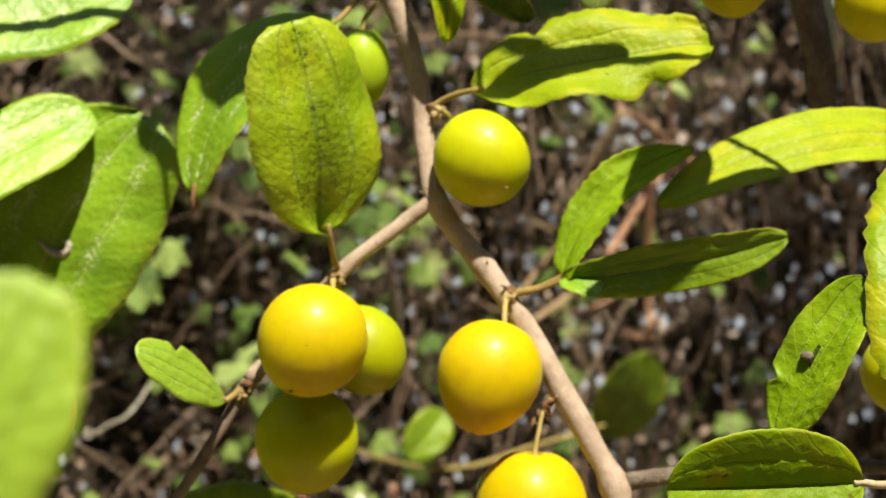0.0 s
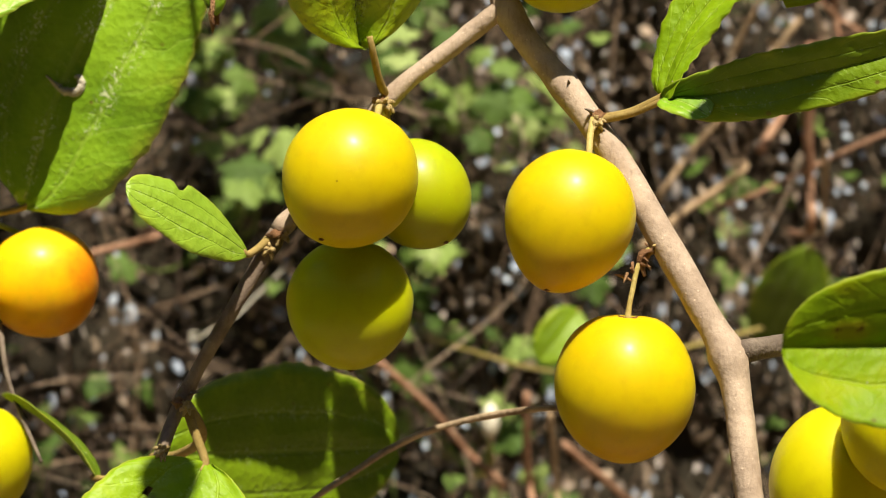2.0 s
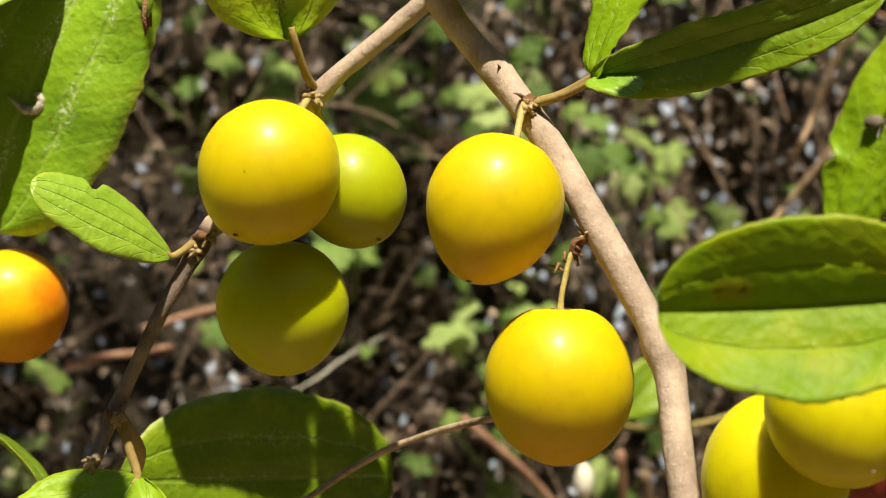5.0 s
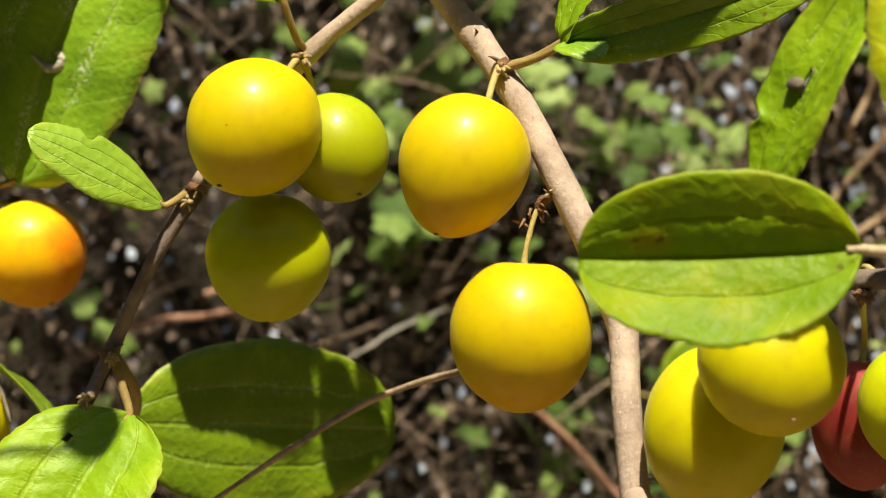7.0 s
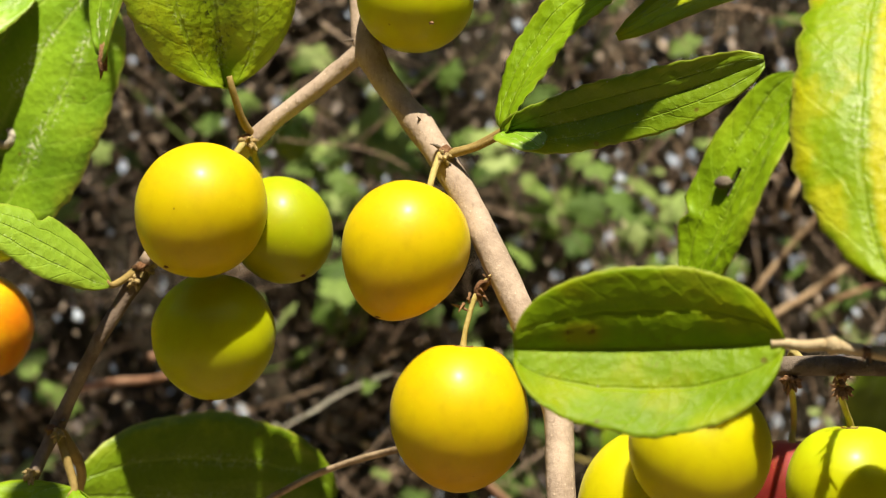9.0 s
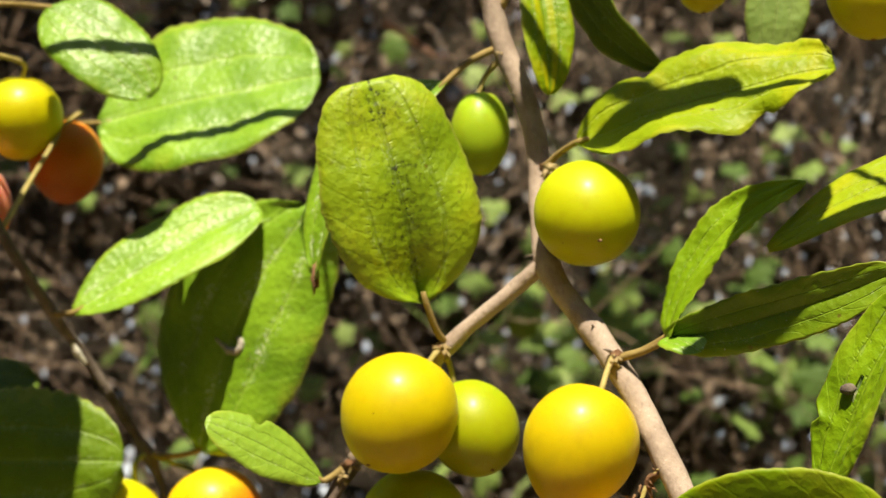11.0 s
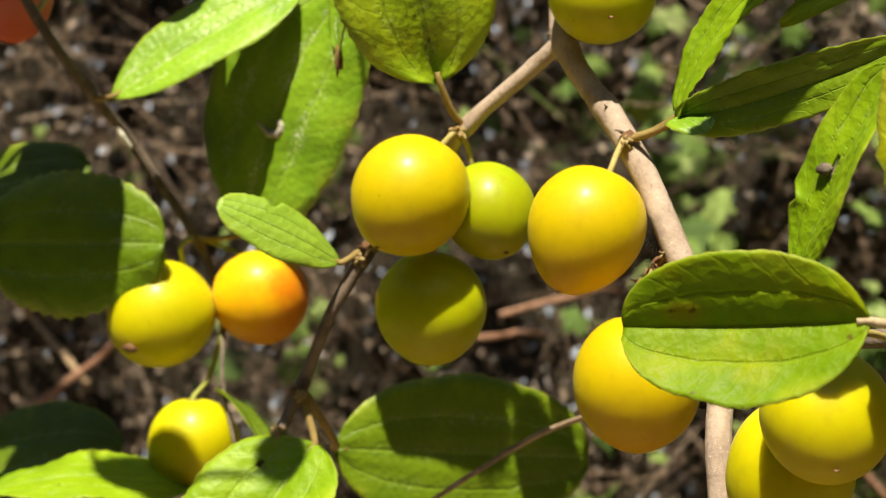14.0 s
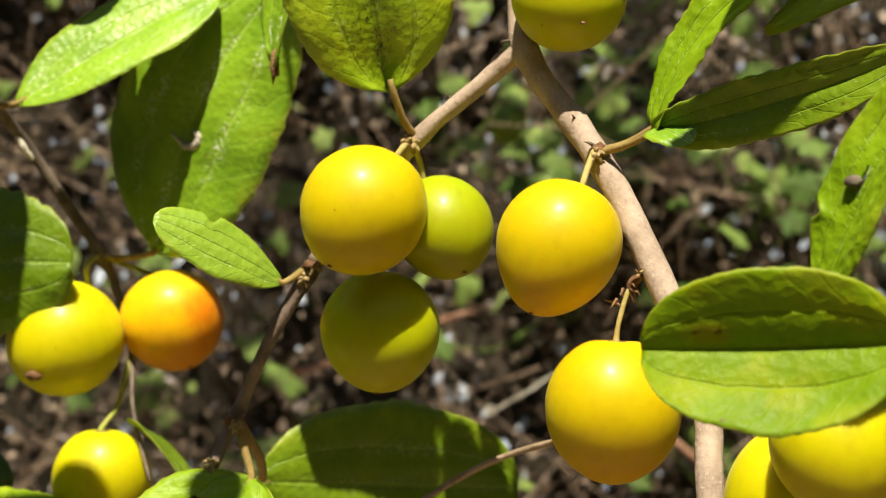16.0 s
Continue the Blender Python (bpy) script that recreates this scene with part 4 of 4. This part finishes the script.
part("main_stem", tube([(-0.0090, 0.0170, 1.3060), (-0.0350, 0.0120, 1.3400), (-0.0500, -0.0200, 1.3900), (0.0000, -0.0600, 1.4200), (0.0500, -0.0800, 1.4200), (0.0900, -0.0800, 1.3900)], [0.0026, 0.0024, 0.0020, 0.0014], 8, 10), BARK, upper)
part("side_stem", tube([(-0.0350, 0.0120, 1.3400), (-0.0800, -0.0100, 1.3900), (-0.1450, -0.0300, 1.3850)], [0.0020, 0.0016, 0.0012], 8, 10), BARK, upper)


def shade_leaf(at, away, length, width, turn, stem, plant=upper):
    """An unseen leaf added on the line from a point towards the sun, to shade it."""
    c = Vector(at) + to_sun * away
    along = Euler((0, 0, 0)).to_matrix() @ Vector((math.cos(turn), 0.5 * math.sin(turn) * 1.2, 0.5 * math.sin(turn)))
    along.normalize()
    leaf(plant, c - along * length * 0.5, c + along * length * 0.5, to_sun, width, LEAF, "", [stem, Vector(stem).lerp(c - along * length * 0.5, 0.6) + Vector((0, 0, 0.008))], seed=int(away * 1000))


shade_leaf((-0.0440, 0.0890, 1.1420), 0.27, 0.032, 0.024, 0.0, (-0.0500, -0.0200, 1.3900))
shade_leaf((0.1120, 0.0300, 1.2850), 0.12, 0.050, 0.026, 1.2, (0.0900, -0.0800, 1.3900))
shade_leaf((-0.1650, 0.0600, 1.2000), 0.155, 0.050, 0.017, 0.2, (-0.1450, -0.0300, 1.3850))
shade_leaf((-0.1480, 0.0430, 1.1920), 0.17, 0.056, 0.046, 0.1, (-0.1450, -0.0300, 1.3850))
shade_leaf((-0.1110, 0.0400, 1.1290), 0.27, 0.030, 0.018, 0.0, (-0.1450, -0.0300, 1.3850))
shade_leaf((-0.0590, 0.0030, 1.1425), 0.26, 0.013, 0.010, 1.0, (-0.1300, -0.1650, 1.3560), near)
shade_leaf((0.0590, -0.0160, 1.2440), 0.11, 0.024, 0.018, 0.9 + math.pi, (0.0700, -0.0810, 1.4080))
shade_leaf((0.0615, -0.0190, 1.2245), 0.12, 0.046, 0.0135, 0.25 + math.pi, (0.0700, -0.0810, 1.4080))
shade_leaf((0.0340, 0.0000, 1.2625), 0.11, 0.034, 0.009, 0.0, (0.0300, -0.0740, 1.4220))

# ---------------------------------------------------------------- ground, bank and undergrowth
rng = np.random.default_rng(7)


def stuff(name, verts, faces, material, label, category, kind="stuff", smooth=True):
    me = bpy.data.meshes.new(name)
    me.from_pydata([tuple(v) for v in verts], [], faces)
    me.validate()
    if smooth:
        for p in me.polygons:
            p.use_smooth = True
    me.materials.append(material)
    return tagged(new(name, me), label, category, kind=kind)


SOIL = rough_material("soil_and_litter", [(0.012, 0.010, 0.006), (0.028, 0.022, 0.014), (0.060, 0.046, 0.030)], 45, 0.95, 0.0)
# the last, lavender tone paints sky glints on some pieces
LITTER = rough_material("dry_litter", [(0.018, 0.014, 0.009), (0.07, 0.05, 0.033), (0.23, 0.165, 0.115), (0.66, 0.50, 0.38), (0.68, 0.66, 0.72)], 60, 0.38, 0.85, 0.1, 0.6)
STALK = rough_material("dead_stalks", [(0.02, 0.014, 0.010), (0.06, 0.041, 0.029), (0.18, 0.12, 0.085), (0.50, 0.35, 0.25), (0.76, 0.62, 0.50)], 40, 0.7, 0.8)
CREEPER = rough_material("creeper_leaves", [(0.05, 0.10, 0.02), (0.13, 0.22, 0.04), (0.29, 0.41, 0.10), (0.48, 0.58, 0.24)], 60, 0.6, 0.8, 0.3)


def bank_y(x, z):
    """Where the face of the bank lies at a height; it leans back and is uneven."""
    return 0.62 + 0.22 * (z - 1.0) + 0.07 * math.sin(3.1 * x + 1.0) + 0.05 * noise.noise(Vector((x * 5, z * 5, 0.3))) + 0.045 * noise.noise(Vector((x * 17, z * 17, 1.3))) + 0.015 * noise.noise(Vector((x * 45, z * 45, 2.3)))


gv, gf, nx = [], [], 60
for i in range(61):
    for j in range(nx + 1):
        x = math.copysign(abs(2 * j / nx - 1) ** 3, 2 * j / nx - 1) * 400
        y = math.copysign(abs(2 * i / 60 - 1) ** 3, 2 * i / 60 - 1) * 400
        gv.append((x, y, 0.05 * noise.noise(Vector((x, y, 0)))))
for i in range(60):
    for j in range(nx):
        k = i * (nx + 1) + j
        gf.append((k, k + 1, k + nx + 2, k + nx + 1))
GROUND = rough_material("dry_ground", [(0.16, 0.12, 0.07), (0.25, 0.19, 0.12), (0.33, 0.26, 0.17)], 5, 0.95, 0.0)
stuff("ground", gv, gf, GROUND, "bare brown earth under the bush", "ground", "structure")

bv, bf = [], []
COLS = [math.copysign(abs(2 * j / 320 - 1) ** 2.8, 2 * j / 320 - 1) * 9.0 for j in range(321)]
ROWS = [("face", -0.05 + 2.45 * i / 220) for i in range(221)] + [("top", y) for y in (1.2, 1.6, 2.2, 3.0)] + [("rear", y) for y in (4.5, 6.0, 8.0)]
for how, value in ROWS:
    for x in COLS:
        high = max(0.0, 1 - (abs(x) / 9.0) ** 3)          # the bank runs out to both sides
        if how == "face":
            bv.append((x, bank_y(x, value), value * high))
        elif how == "top":
            bv.append((x, value, (2.4 + 0.08 * noise.noise(Vector((x, value, 0)))) * high))
        else:
            bv.append((x, value, max(-0.1, 2.4 * (1 - (value - 3.0) / 4.5)) * high))
for i in range(len(ROWS) - 1):
    for j in range(320):
        k = i * 321 + j
        bf.append((k, k + 1, k + 322, k + 321))
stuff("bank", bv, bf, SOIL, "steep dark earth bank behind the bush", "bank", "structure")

# unseen shrubs, added to the sides and behind the camera to cut sky light
SKY_SCREEN = rough_material("sky_screen_leaves", [(0.02, 0.05, 0.012), (0.05, 0.10, 0.025), (0.09, 0.15, 0.04)], 9, 0.8, 0.0)
hv, hf = [], []
for i in range(41):
    for j in range(161):
        a, z = math.pi * (0.93 + 1.14 * j / 160), 4.6 * i / 40
        lump = 0.35 * noise.noise(Vector((math.cos(a) * 6, math.sin(a) * 6, z * 1.3))) + 0.16 * noise.noise(Vector((math.cos(a) * 19, math.sin(a) * 19, z * 4)))
        r = 4.2 + lump + 0.5 * (z / 4.6) ** 3
        hv.append((r * math.cos(a), r * math.sin(a) + 0.4, z * (1 + 0.06 * noise.noise(Vector((a * 9, 0, 2)))) - 0.1))
for i in range(40):
    for j in range(160):
        k = i * 161 + j
        hf.append((k, k + 1, k + 162, k + 161))
stuff("hedge", hv, hf, SKY_SCREEN, "unseen green hedge added to block low sky light", "hedge", "structure")


def sweep(vs, fs, pts, radii, segs=5):
    """Add a thin stalk to lists of vertices and faces."""
    line = smooth_line(pts, 5)
    n, start = len(line), len(vs)
    rs = np.interp(np.linspace(0, 1, n), np.linspace(0, 1, len(radii)), radii)
    up = Vector((0.3, 0.9, 0.3))
    for i, p in enumerate(line):
        d = (line[min(i + 1, n - 1)] - line[max(i - 1, 0)]).normalized()
        s = d.cross(up).normalized()
        u = s.cross(d)
        for k in range(segs):
            a = 2 * math.pi * k / segs
            vs.append(p + (s * math.cos(a) + u * math.sin(a)) * rs[i])
    for i in range(n - 1):
        for k in range(segs):
            a, b = start + i * segs + k, start + i * segs + (k + 1) % segs
            fs.append((a, b, b + segs, a + segs))
    fs.append(tuple(start + k for k in reversed(range(segs))))
    fs.append(tuple(start + (n - 1) * segs + k for k in range(segs)))


# dead stalks and vines tangled over the bank
vs, fs = [], []
for k in range(60):
    x, z = rng.uniform(-0.75, 0.75), rng.uniform(0.75, 1.65)
    d = rng.uniform(0.0, 0.22) ** 1.0
    steep = rng.uniform(-0.5, 2.6) if x > 0.1 else rng.uniform(-0.9, 1.4)
    lng = rng.uniform(0.06, 0.34)
    way = Vector((math.cos(steep), rng.uniform(-0.3, 0.3), math.sin(steep))) * lng
    p = Vector((x, bank_y(x, z) - d, z))
    bend = Vector(rng.normal(0, 0.05, 3)) * lng
    r = rng.choice([0.0006, 0.0009, 0.0014], p=[0.5, 0.4, 0.1])
    sweep(vs, fs, [p - way * 0.5, p - way * 0.15 + bend, p + way * 0.2 - bend * 0.6, p + way * 0.5], [r, r * 0.9, r * 0.6])
for k in range(4600):
    x, z = rng.uniform(-0.75, 0.75), rng.uniform(0.8, 1.6)
    p = Vector((x, bank_y(x, z) - rng.uniform(0.01, 0.16), z))
    lng, ang = rng.uniform(0.03, 0.16), rng.uniform(0.9, 2.2) if x > 0.05 else rng.uniform(0, 3.14)
    way = Vector((math.cos(ang), rng.uniform(-0.4, 0.4), math.sin(ang))) * lng
    bend = Vector(rng.normal(0, 0.08, 3)) * lng
    r = rng.uniform(0.0002, 0.00045)
    sweep(vs, fs, [p - way * 0.5, p + bend, p + way * 0.5], [r, r, r * 0.5], 4)
stuff("dead_stalks", vs, fs, STALK, "tangle of dry brown stalks and vines over the bank", "dry stalks")

# curled dry leaves and chips
vs, fs = [], []
for k in range(24000):
    x, z = rng.uniform(-0.6, 0.6), rng.uniform(0.82, 1.55)
    p = Vector((x, bank_y(x, z) - rng.uniform(0.0, 0.10) ** 1.1, z))
    q = Euler(rng.uniform(-3, 3, 3)).to_matrix()
    s, w, c = rng.uniform(0.0012, 0.0050), rng.uniform(0.25, 0.6), rng.uniform(-0.5, 0.5)
    start = len(vs)
    for i, u in enumerate((-1, -0.35, 0.35, 1)):
        ww = (0.15, 1, 0.9, 0.1)[i] * w
        for v in (-1, 0, 1):
            vs.append(p + q @ (Vector((u, v * ww, c * (u * u + v * v * ww)))) * s)
    for i in range(3):
        for j in range(2):
            a = start + i * 3 + j
            fs.append((a, a + 1, a + 4, a + 3))
# bits coloured blue to paint reflected sky, denser to the right
glint_v, glint_f = [], []
for k in range(5200):
    x, z = rng.uniform(-0.6, 0.6), rng.uniform(0.85, 1.65)
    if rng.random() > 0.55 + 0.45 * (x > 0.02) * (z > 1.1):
        continue
    p = Vector((x, bank_y(x, z) - rng.uniform(0.01, 0.09), z))
    q = Euler((radians(rng.uniform(30, 80)), rng.uniform(-0.5, 0.5), rng.uniform(-0.6, 0.6))).to_matrix()
    s = rng.uniform(0.0007, 0.0021) * (1.7 if rng.random() < (0.35 if x > 0.06 else 0.15) else 1.0)
    start = len(glint_v)
    for i, u in enumerate((-1, -0.35, 0.35, 1)):
        ww = (0.2, 0.8, 0.8, 0.2)[i]
        for v in (-1, 0, 1):
            glint_v.append(p + q @ Vector((v * ww, u * 1.6, -0.3 * (u * u + v * v * ww))) * s)
    for i in range(3):
        for j in range(2):
            a = start + i * 3 + j
            glint_f.append((a, a + 1, a + 4, a + 3))
# the blue of reflected sky is put into this base colour
SKY_GLINT = rough_material("sky_glint_litter", [(0.28, 0.34, 0.48), (0.46, 0.54, 0.72), (0.66, 0.74, 0.88)], 60, 0.3, 0.8, 0.1, 0.6)
stuff("glint_leaves", glint_v, glint_f, SKY_GLINT, "bluish bits of dead leaf painting sky glints on the bank", "leaf litter", smooth=False)
stuff("leaf_litter", vs, fs, LITTER, "curled dry leaves and bark chips on the bank", "leaf litter", smooth=False)


# single dry sticks caught in the tangle
STICKS = [
    ((0.1726, 0.4500, 1.2804), (0.1492, 0.4800, 1.2252), 0.0022),
    ((0.2150, 0.5000, 1.2980), (0.2269, 0.5300, 1.2582), 0.0020),
    ((0.2047, 0.5000, 1.2481), (0.2129, 0.5300, 1.1646), 0.0038),
    ((0.2121, 0.5000, 1.2060), (0.2203, 0.5300, 1.1645), 0.0018),
    ((0.1791, 0.4600, 1.2860), (0.2279, 0.4900, 1.2603), 0.0018),
    ((0.2619, 0.5000, 1.2212), (0.1732, 0.5300, 1.1797), 0.0016),
    ((0.1982, 0.5200, 1.2617), (0.1372, 0.5500, 1.1793), 0.0024),
    ((-0.1479, 0.5000, 1.1549), (-0.1079, 0.5300, 1.1661), 0.0024),
    ((-0.3802, 0.4200, 1.1060), (-0.3363, 0.4500, 1.1458), 0.0026),
    ((-0.3597, 0.4400, 1.1246), (-0.4163, 0.4700, 1.1635), 0.0026),
    ((-0.1752, 0.4600, 1.1411), (-0.1384, 0.4900, 1.1456), 0.0026),
    ((0.0682, 0.5000, 1.0846), (0.0732, 0.5300, 1.0238), 0.0028),
    ((0.0795, 0.5000, 1.0759), (0.0879, 0.5300, 1.0235), 0.0022),
    ((0.0865, 0.4800, 1.0656), (0.1314, 0.5100, 1.0243), 0.0026),
    ((0.0009, 0.5000, 1.1026), (0.0600, 0.5300, 1.0400), 0.0026),
    ((0.1317, 0.5200, 1.1620), (0.1862, 0.5500, 1.1980), 0.0028),
    ((0.1959, 0.5500, 1.2105), (0.2341, 0.5800, 1.2581), 0.0034),
    ((-0.1510, 0.5000, 1.4153), (-0.1321, 0.5300, 1.4038), 0.0024),
    ((-0.3858, 0.4000, 1.2802), (-0.3915, 0.4300, 1.2443), 0.0030),
]
for n, (p, q, r) in enumerate(STICKS):
    p, q = Vector(p), Vector(q)
    side = Vector(rng.normal(0, 0.015, 3)) * (q - p).length
    th = thing("dry_stick", p, "reddish-brown dry stick in the tangle over the bank", "stick", "dry sticks")
    # the far end runs back into the bank
    front = Vector((0.03, -0.36, 1.2))
    end = front + (q - front) * ((bank_y(q.x, q.z) + 0.04 - front.y) / (q.y - front.y))
    r *= 0.7
    part("stem", tube([p - (q - p) * 0.1, p.lerp(q, 0.35) + side, p.lerp(q, 0.7) - side * 0.5, q, end], [r, r * 0.9, r * 0.8, r * 0.6], 6, 8, 0.25, n), RUSSET if n % 3 else TWIG_DRY, th)


# two larger leaves between the bush and the bank
climber = thing("climbing_plant", (0.1860, 0.5090, 1.1090), "climber with broad yellow-green leaves before the bank", "climber")
part("vine", tube([(0.1950, 0.6400, 1.0900), (0.2050, 0.5600, 1.1150), (0.1400, 0.4700, 1.1150), (0.0800, 0.4500, 1.1060), (0.0300, 0.6600, 1.1000)], [0.0012, 0.0010, 0.0010, 0.0009], 8, 8), PEDICEL, climber)
leaf(climber, (0.2080, 0.5080, 1.1590), (0.1930, 0.5380, 1.1080), (-0.2, -0.84, -0.50), 0.0360, LEAF_SHADED, "broad soft yellow-green leaf", [(0.2050, 0.5600, 1.1150), (0.2150, 0.5480, 1.1420)], blunt=0.62, wave=0.06, back=LEAF_SHADED, seed=51)
leaf(climber, (0.0850, 0.4430, 1.1350), (0.0660, 0.4350, 1.1130), (0.3, -0.85, 0.5), 0.0220, LEAF_DIM, "folded bright green leaf", [(0.0800, 0.4500, 1.1060), (0.0860, 0.4480, 1.1250)], fold=(0.3, 0.3), back=LEAF_DIM, seed=52)

part("vine", tube([(-0.0991, 0.7600, 1.2964), (-0.0971, 0.6300, 1.2884), (-0.0991, 0.6000, 1.2769)], [0.0012, 0.0009, 0.0007], 6, 6), PEDICEL, climber)
part("berry", blob((-0.0991, 0.6000, 1.2664), 0.0105, 5, (1, 1, 1), 0.35), FRUIT_BERRY, climber, "small unripe green berry")
part("tendril", tube([(-0.0490, 0.6800, 1.1404), (-0.0610, 0.5200, 1.1364), (-0.0690, 0.4800, 1.1304), (-0.0777, 0.4800, 1.1258), (-0.0856, 0.4800, 1.1209), (-0.0874, 0.4806, 1.1194), (-0.0894, 0.4812, 1.1199), (-0.0900, 0.4818, 1.1217), (-0.0891, 0.4824, 1.1230), (-0.0876, 0.4830, 1.1230), (-0.0870, 0.4836, 1.1220), (-0.0874, 0.4842, 1.1211), (-0.0882, 0.4848, 1.1209)], [0.0005, 0.0004, 0.0004, 0.0003], 5, 6, 0.2, 9), CHAFF, climber, "pale curled tendril")
part("seed_pod", blob((0.0505, 0.5000, 1.0770), 0.0056, 3, (0.8, 0.8, 1.6), 0.2), CHAFF, climber, "whitish oval pod")
part("vine", tube([(0.0505, 0.5000, 1.0770), (0.0520, 0.5200, 1.0500), (0.0560, 0.6600, 1.0200)], [0.0007, 0.0008, 0.0010], 6, 6), PEDICEL, climber)


def lobed(vs, fs, p, q, s, lobes=5):
    """A toothed, lobed creeper leaf, slightly cupped."""
    start, n = len(vs), 36
    vs.append(p)
    for ring in (0.55, 1.0):
        for k in range(n):
            a = 2 * math.pi * k / n
            r = 0.55 + 0.45 * abs(math.cos(lobes * 0.5 * (a - math.pi / 2))) ** 0.8 + (0.06 if k % 2 and ring == 1.0 else 0)
            r *= 1.0 if math.sin(a) > -0.75 else 0.55
            if ring < 1:
                r = 0.5 * (0.5 + 0.5 * r)
            x, y = r * math.cos(a), r * math.sin(a) * 1.1
            vs.append(p + q @ Vector((x, y, -0.22 * (x * x + y * y) + 0.05 * math.cos(lobes * (a - math.pi / 2)))) * s)
    for k in range(n):
        a, b = start + 1 + k, start + 1 + (k + 1) % n
        fs.append((start, a, b))
        fs.append((a, a + n, b + n, b))


# creeper: clumps of lobed leaves on thin green vines
vs, fs = [], []
vine_v, vine_f = [], []
CLUMPS = [(-0.094, 1.256, 7, 0.04), (-0.066, 1.262, 6, 0.04), (-0.034, 1.277, 5, 0.03), (-0.022, 1.272, 4, 0.03), (0.009, 1.279, 4, 0.03), (0.030, 1.246, 6, 0.04), (0.062, 1.262, 4, 0.03), (0.076, 1.230, 4, 0.03),
          (-0.080, 1.190, 5, 0.04), (-0.002, 1.146, 5, 0.03), (0.018, 1.141, 4, 0.03), (0.026, 1.106, 5, 0.04), (0.026, 1.220, 3, 0.02), (0.080, 1.219, 4, 0.03), (0.042, 1.335, 5, 0.04), (-0.075, 1.175, 4, 0.03), (-0.29, 1.09, 5, 0.06),
          (0.11, 1.17, 4, 0.05), (0.06, 1.06, 7, 0.07), (-0.30, 1.26, 4, 0.08), (-0.15, 1.30, 6, 0.08), (0.2, 1.34, 5, 0.08), (-0.02, 1.38, 7, 0.10), (0.25, 1.10, 5, 0.10), (-0.2, 1.04, 7, 0.10), (0.02, 0.98, 8, 0.10)]
for cx, cz, n, spread in CLUMPS:
    for k in range(int(n * 1.2)):
        x, z = cx + rng.normal(0, spread * 0.6), cz + rng.normal(0, spread * 0.5)
        p = Vector((x, bank_y(x, z) - rng.uniform(0.06, 0.17), z))
        q = Euler((radians(rng.uniform(25, 80)), rng.uniform(-0.5, 0.5), rng.uniform(-0.8, 0.8))).to_matrix() @ Euler((0, 0, rng.uniform(0, 6.28))).to_matrix()
        s = rng.uniform(0.007, 0.015)
        lobed(vs, fs, p, q, s)
        foot = Vector((cx, bank_y(cx, cz) - 0.05, cz - spread * 0.6))
        sweep(vine_v, vine_f, [p, p.lerp(foot, 0.4) + Vector((0, 0.01, -0.012)), foot], [0.0005, 0.0007, 0.0009], 4)
for k in range(900):
    x, z = rng.uniform(-0.7, 0.7), rng.uniform(0.75, 1.6)
    p = Vector((x, bank_y(x, z) - rng.uniform(0.02, 0.15), z))
    q = Euler((radians(rng.uniform(10, 90)), rng.uniform(-0.7, 0.7), rng.uniform(-1, 1))).to_matrix() @ Euler((0, 0, rng.uniform(0, 6.28))).to_matrix()
    lobed(vs, fs, p, q, rng.uniform(0.004, 0.011), int(rng.choice([3, 5])))
stuff("creeper_leaves", vs, fs, CREEPER, "green lobed creeper leaves spread over the bank", "creeper")
stuff("creeper_vines", vine_v, vine_f, CREEPER, "thin green creeper stems on the bank", "creeper")

# an unseen crown overhead, added to dapple the bank behind
vs, fs = [], []
for k in range(3400):
    x, y, z = rng.uniform(-1.1, 1.1), rng.uniform(-0.16, 0.50), rng.uniform(1.85, 2.15)
    p = Vector((x, y, z))
    # gaps chosen by place: they set how much sun reaches the bank
    if noise.noise(p * 5.0) + 0.5 * noise.noise(p * 14.0) < (0.05 if x > 0.38 else 0.55 if x > 0.06 and y < 0.14 else (0.80 if y < 0.25 else 0.40) if x > 0.06 else 0.30 if x > -0.08 else 0.22):
        continue
    q = Euler(rng.uniform(-0.7, 0.7, 3)).to_matrix() @ Euler((0, 0, rng.uniform(0, 6.28))).to_matrix()
    start, s = len(vs), rng.uniform(0.018, 0.032)
    for i, (u, w) in enumerate(((-1, 0.05), (-0.6, 0.48), (0, 0.62), (0.6, 0.46), (1, 0.05))):
        for v in (-1, 0, 1):
            vs.append(p + q @ Vector((u, v * w, 0.15 * abs(v) * w - 0.1 * u * u)) * s)
    for i in range(4):
        for j in range(2):
            a = start + i * 3 + j
            fs.append((a, a + 1, a + 4, a + 3))
for k in range(16):
    x = -1.05 + 0.14 * k
    sweep(vs, fs, [Vector((x, 0.6, 1.8)), Vector((x + 0.05, 0.35, 2.0)), Vector((x - 0.04, 0.1, 2.05))], [0.006, 0.004, 0.002], 6)
stuff("shade_crown", vs, fs, CREEPER, "unseen leafy crown added to dapple the bank", "foliage")
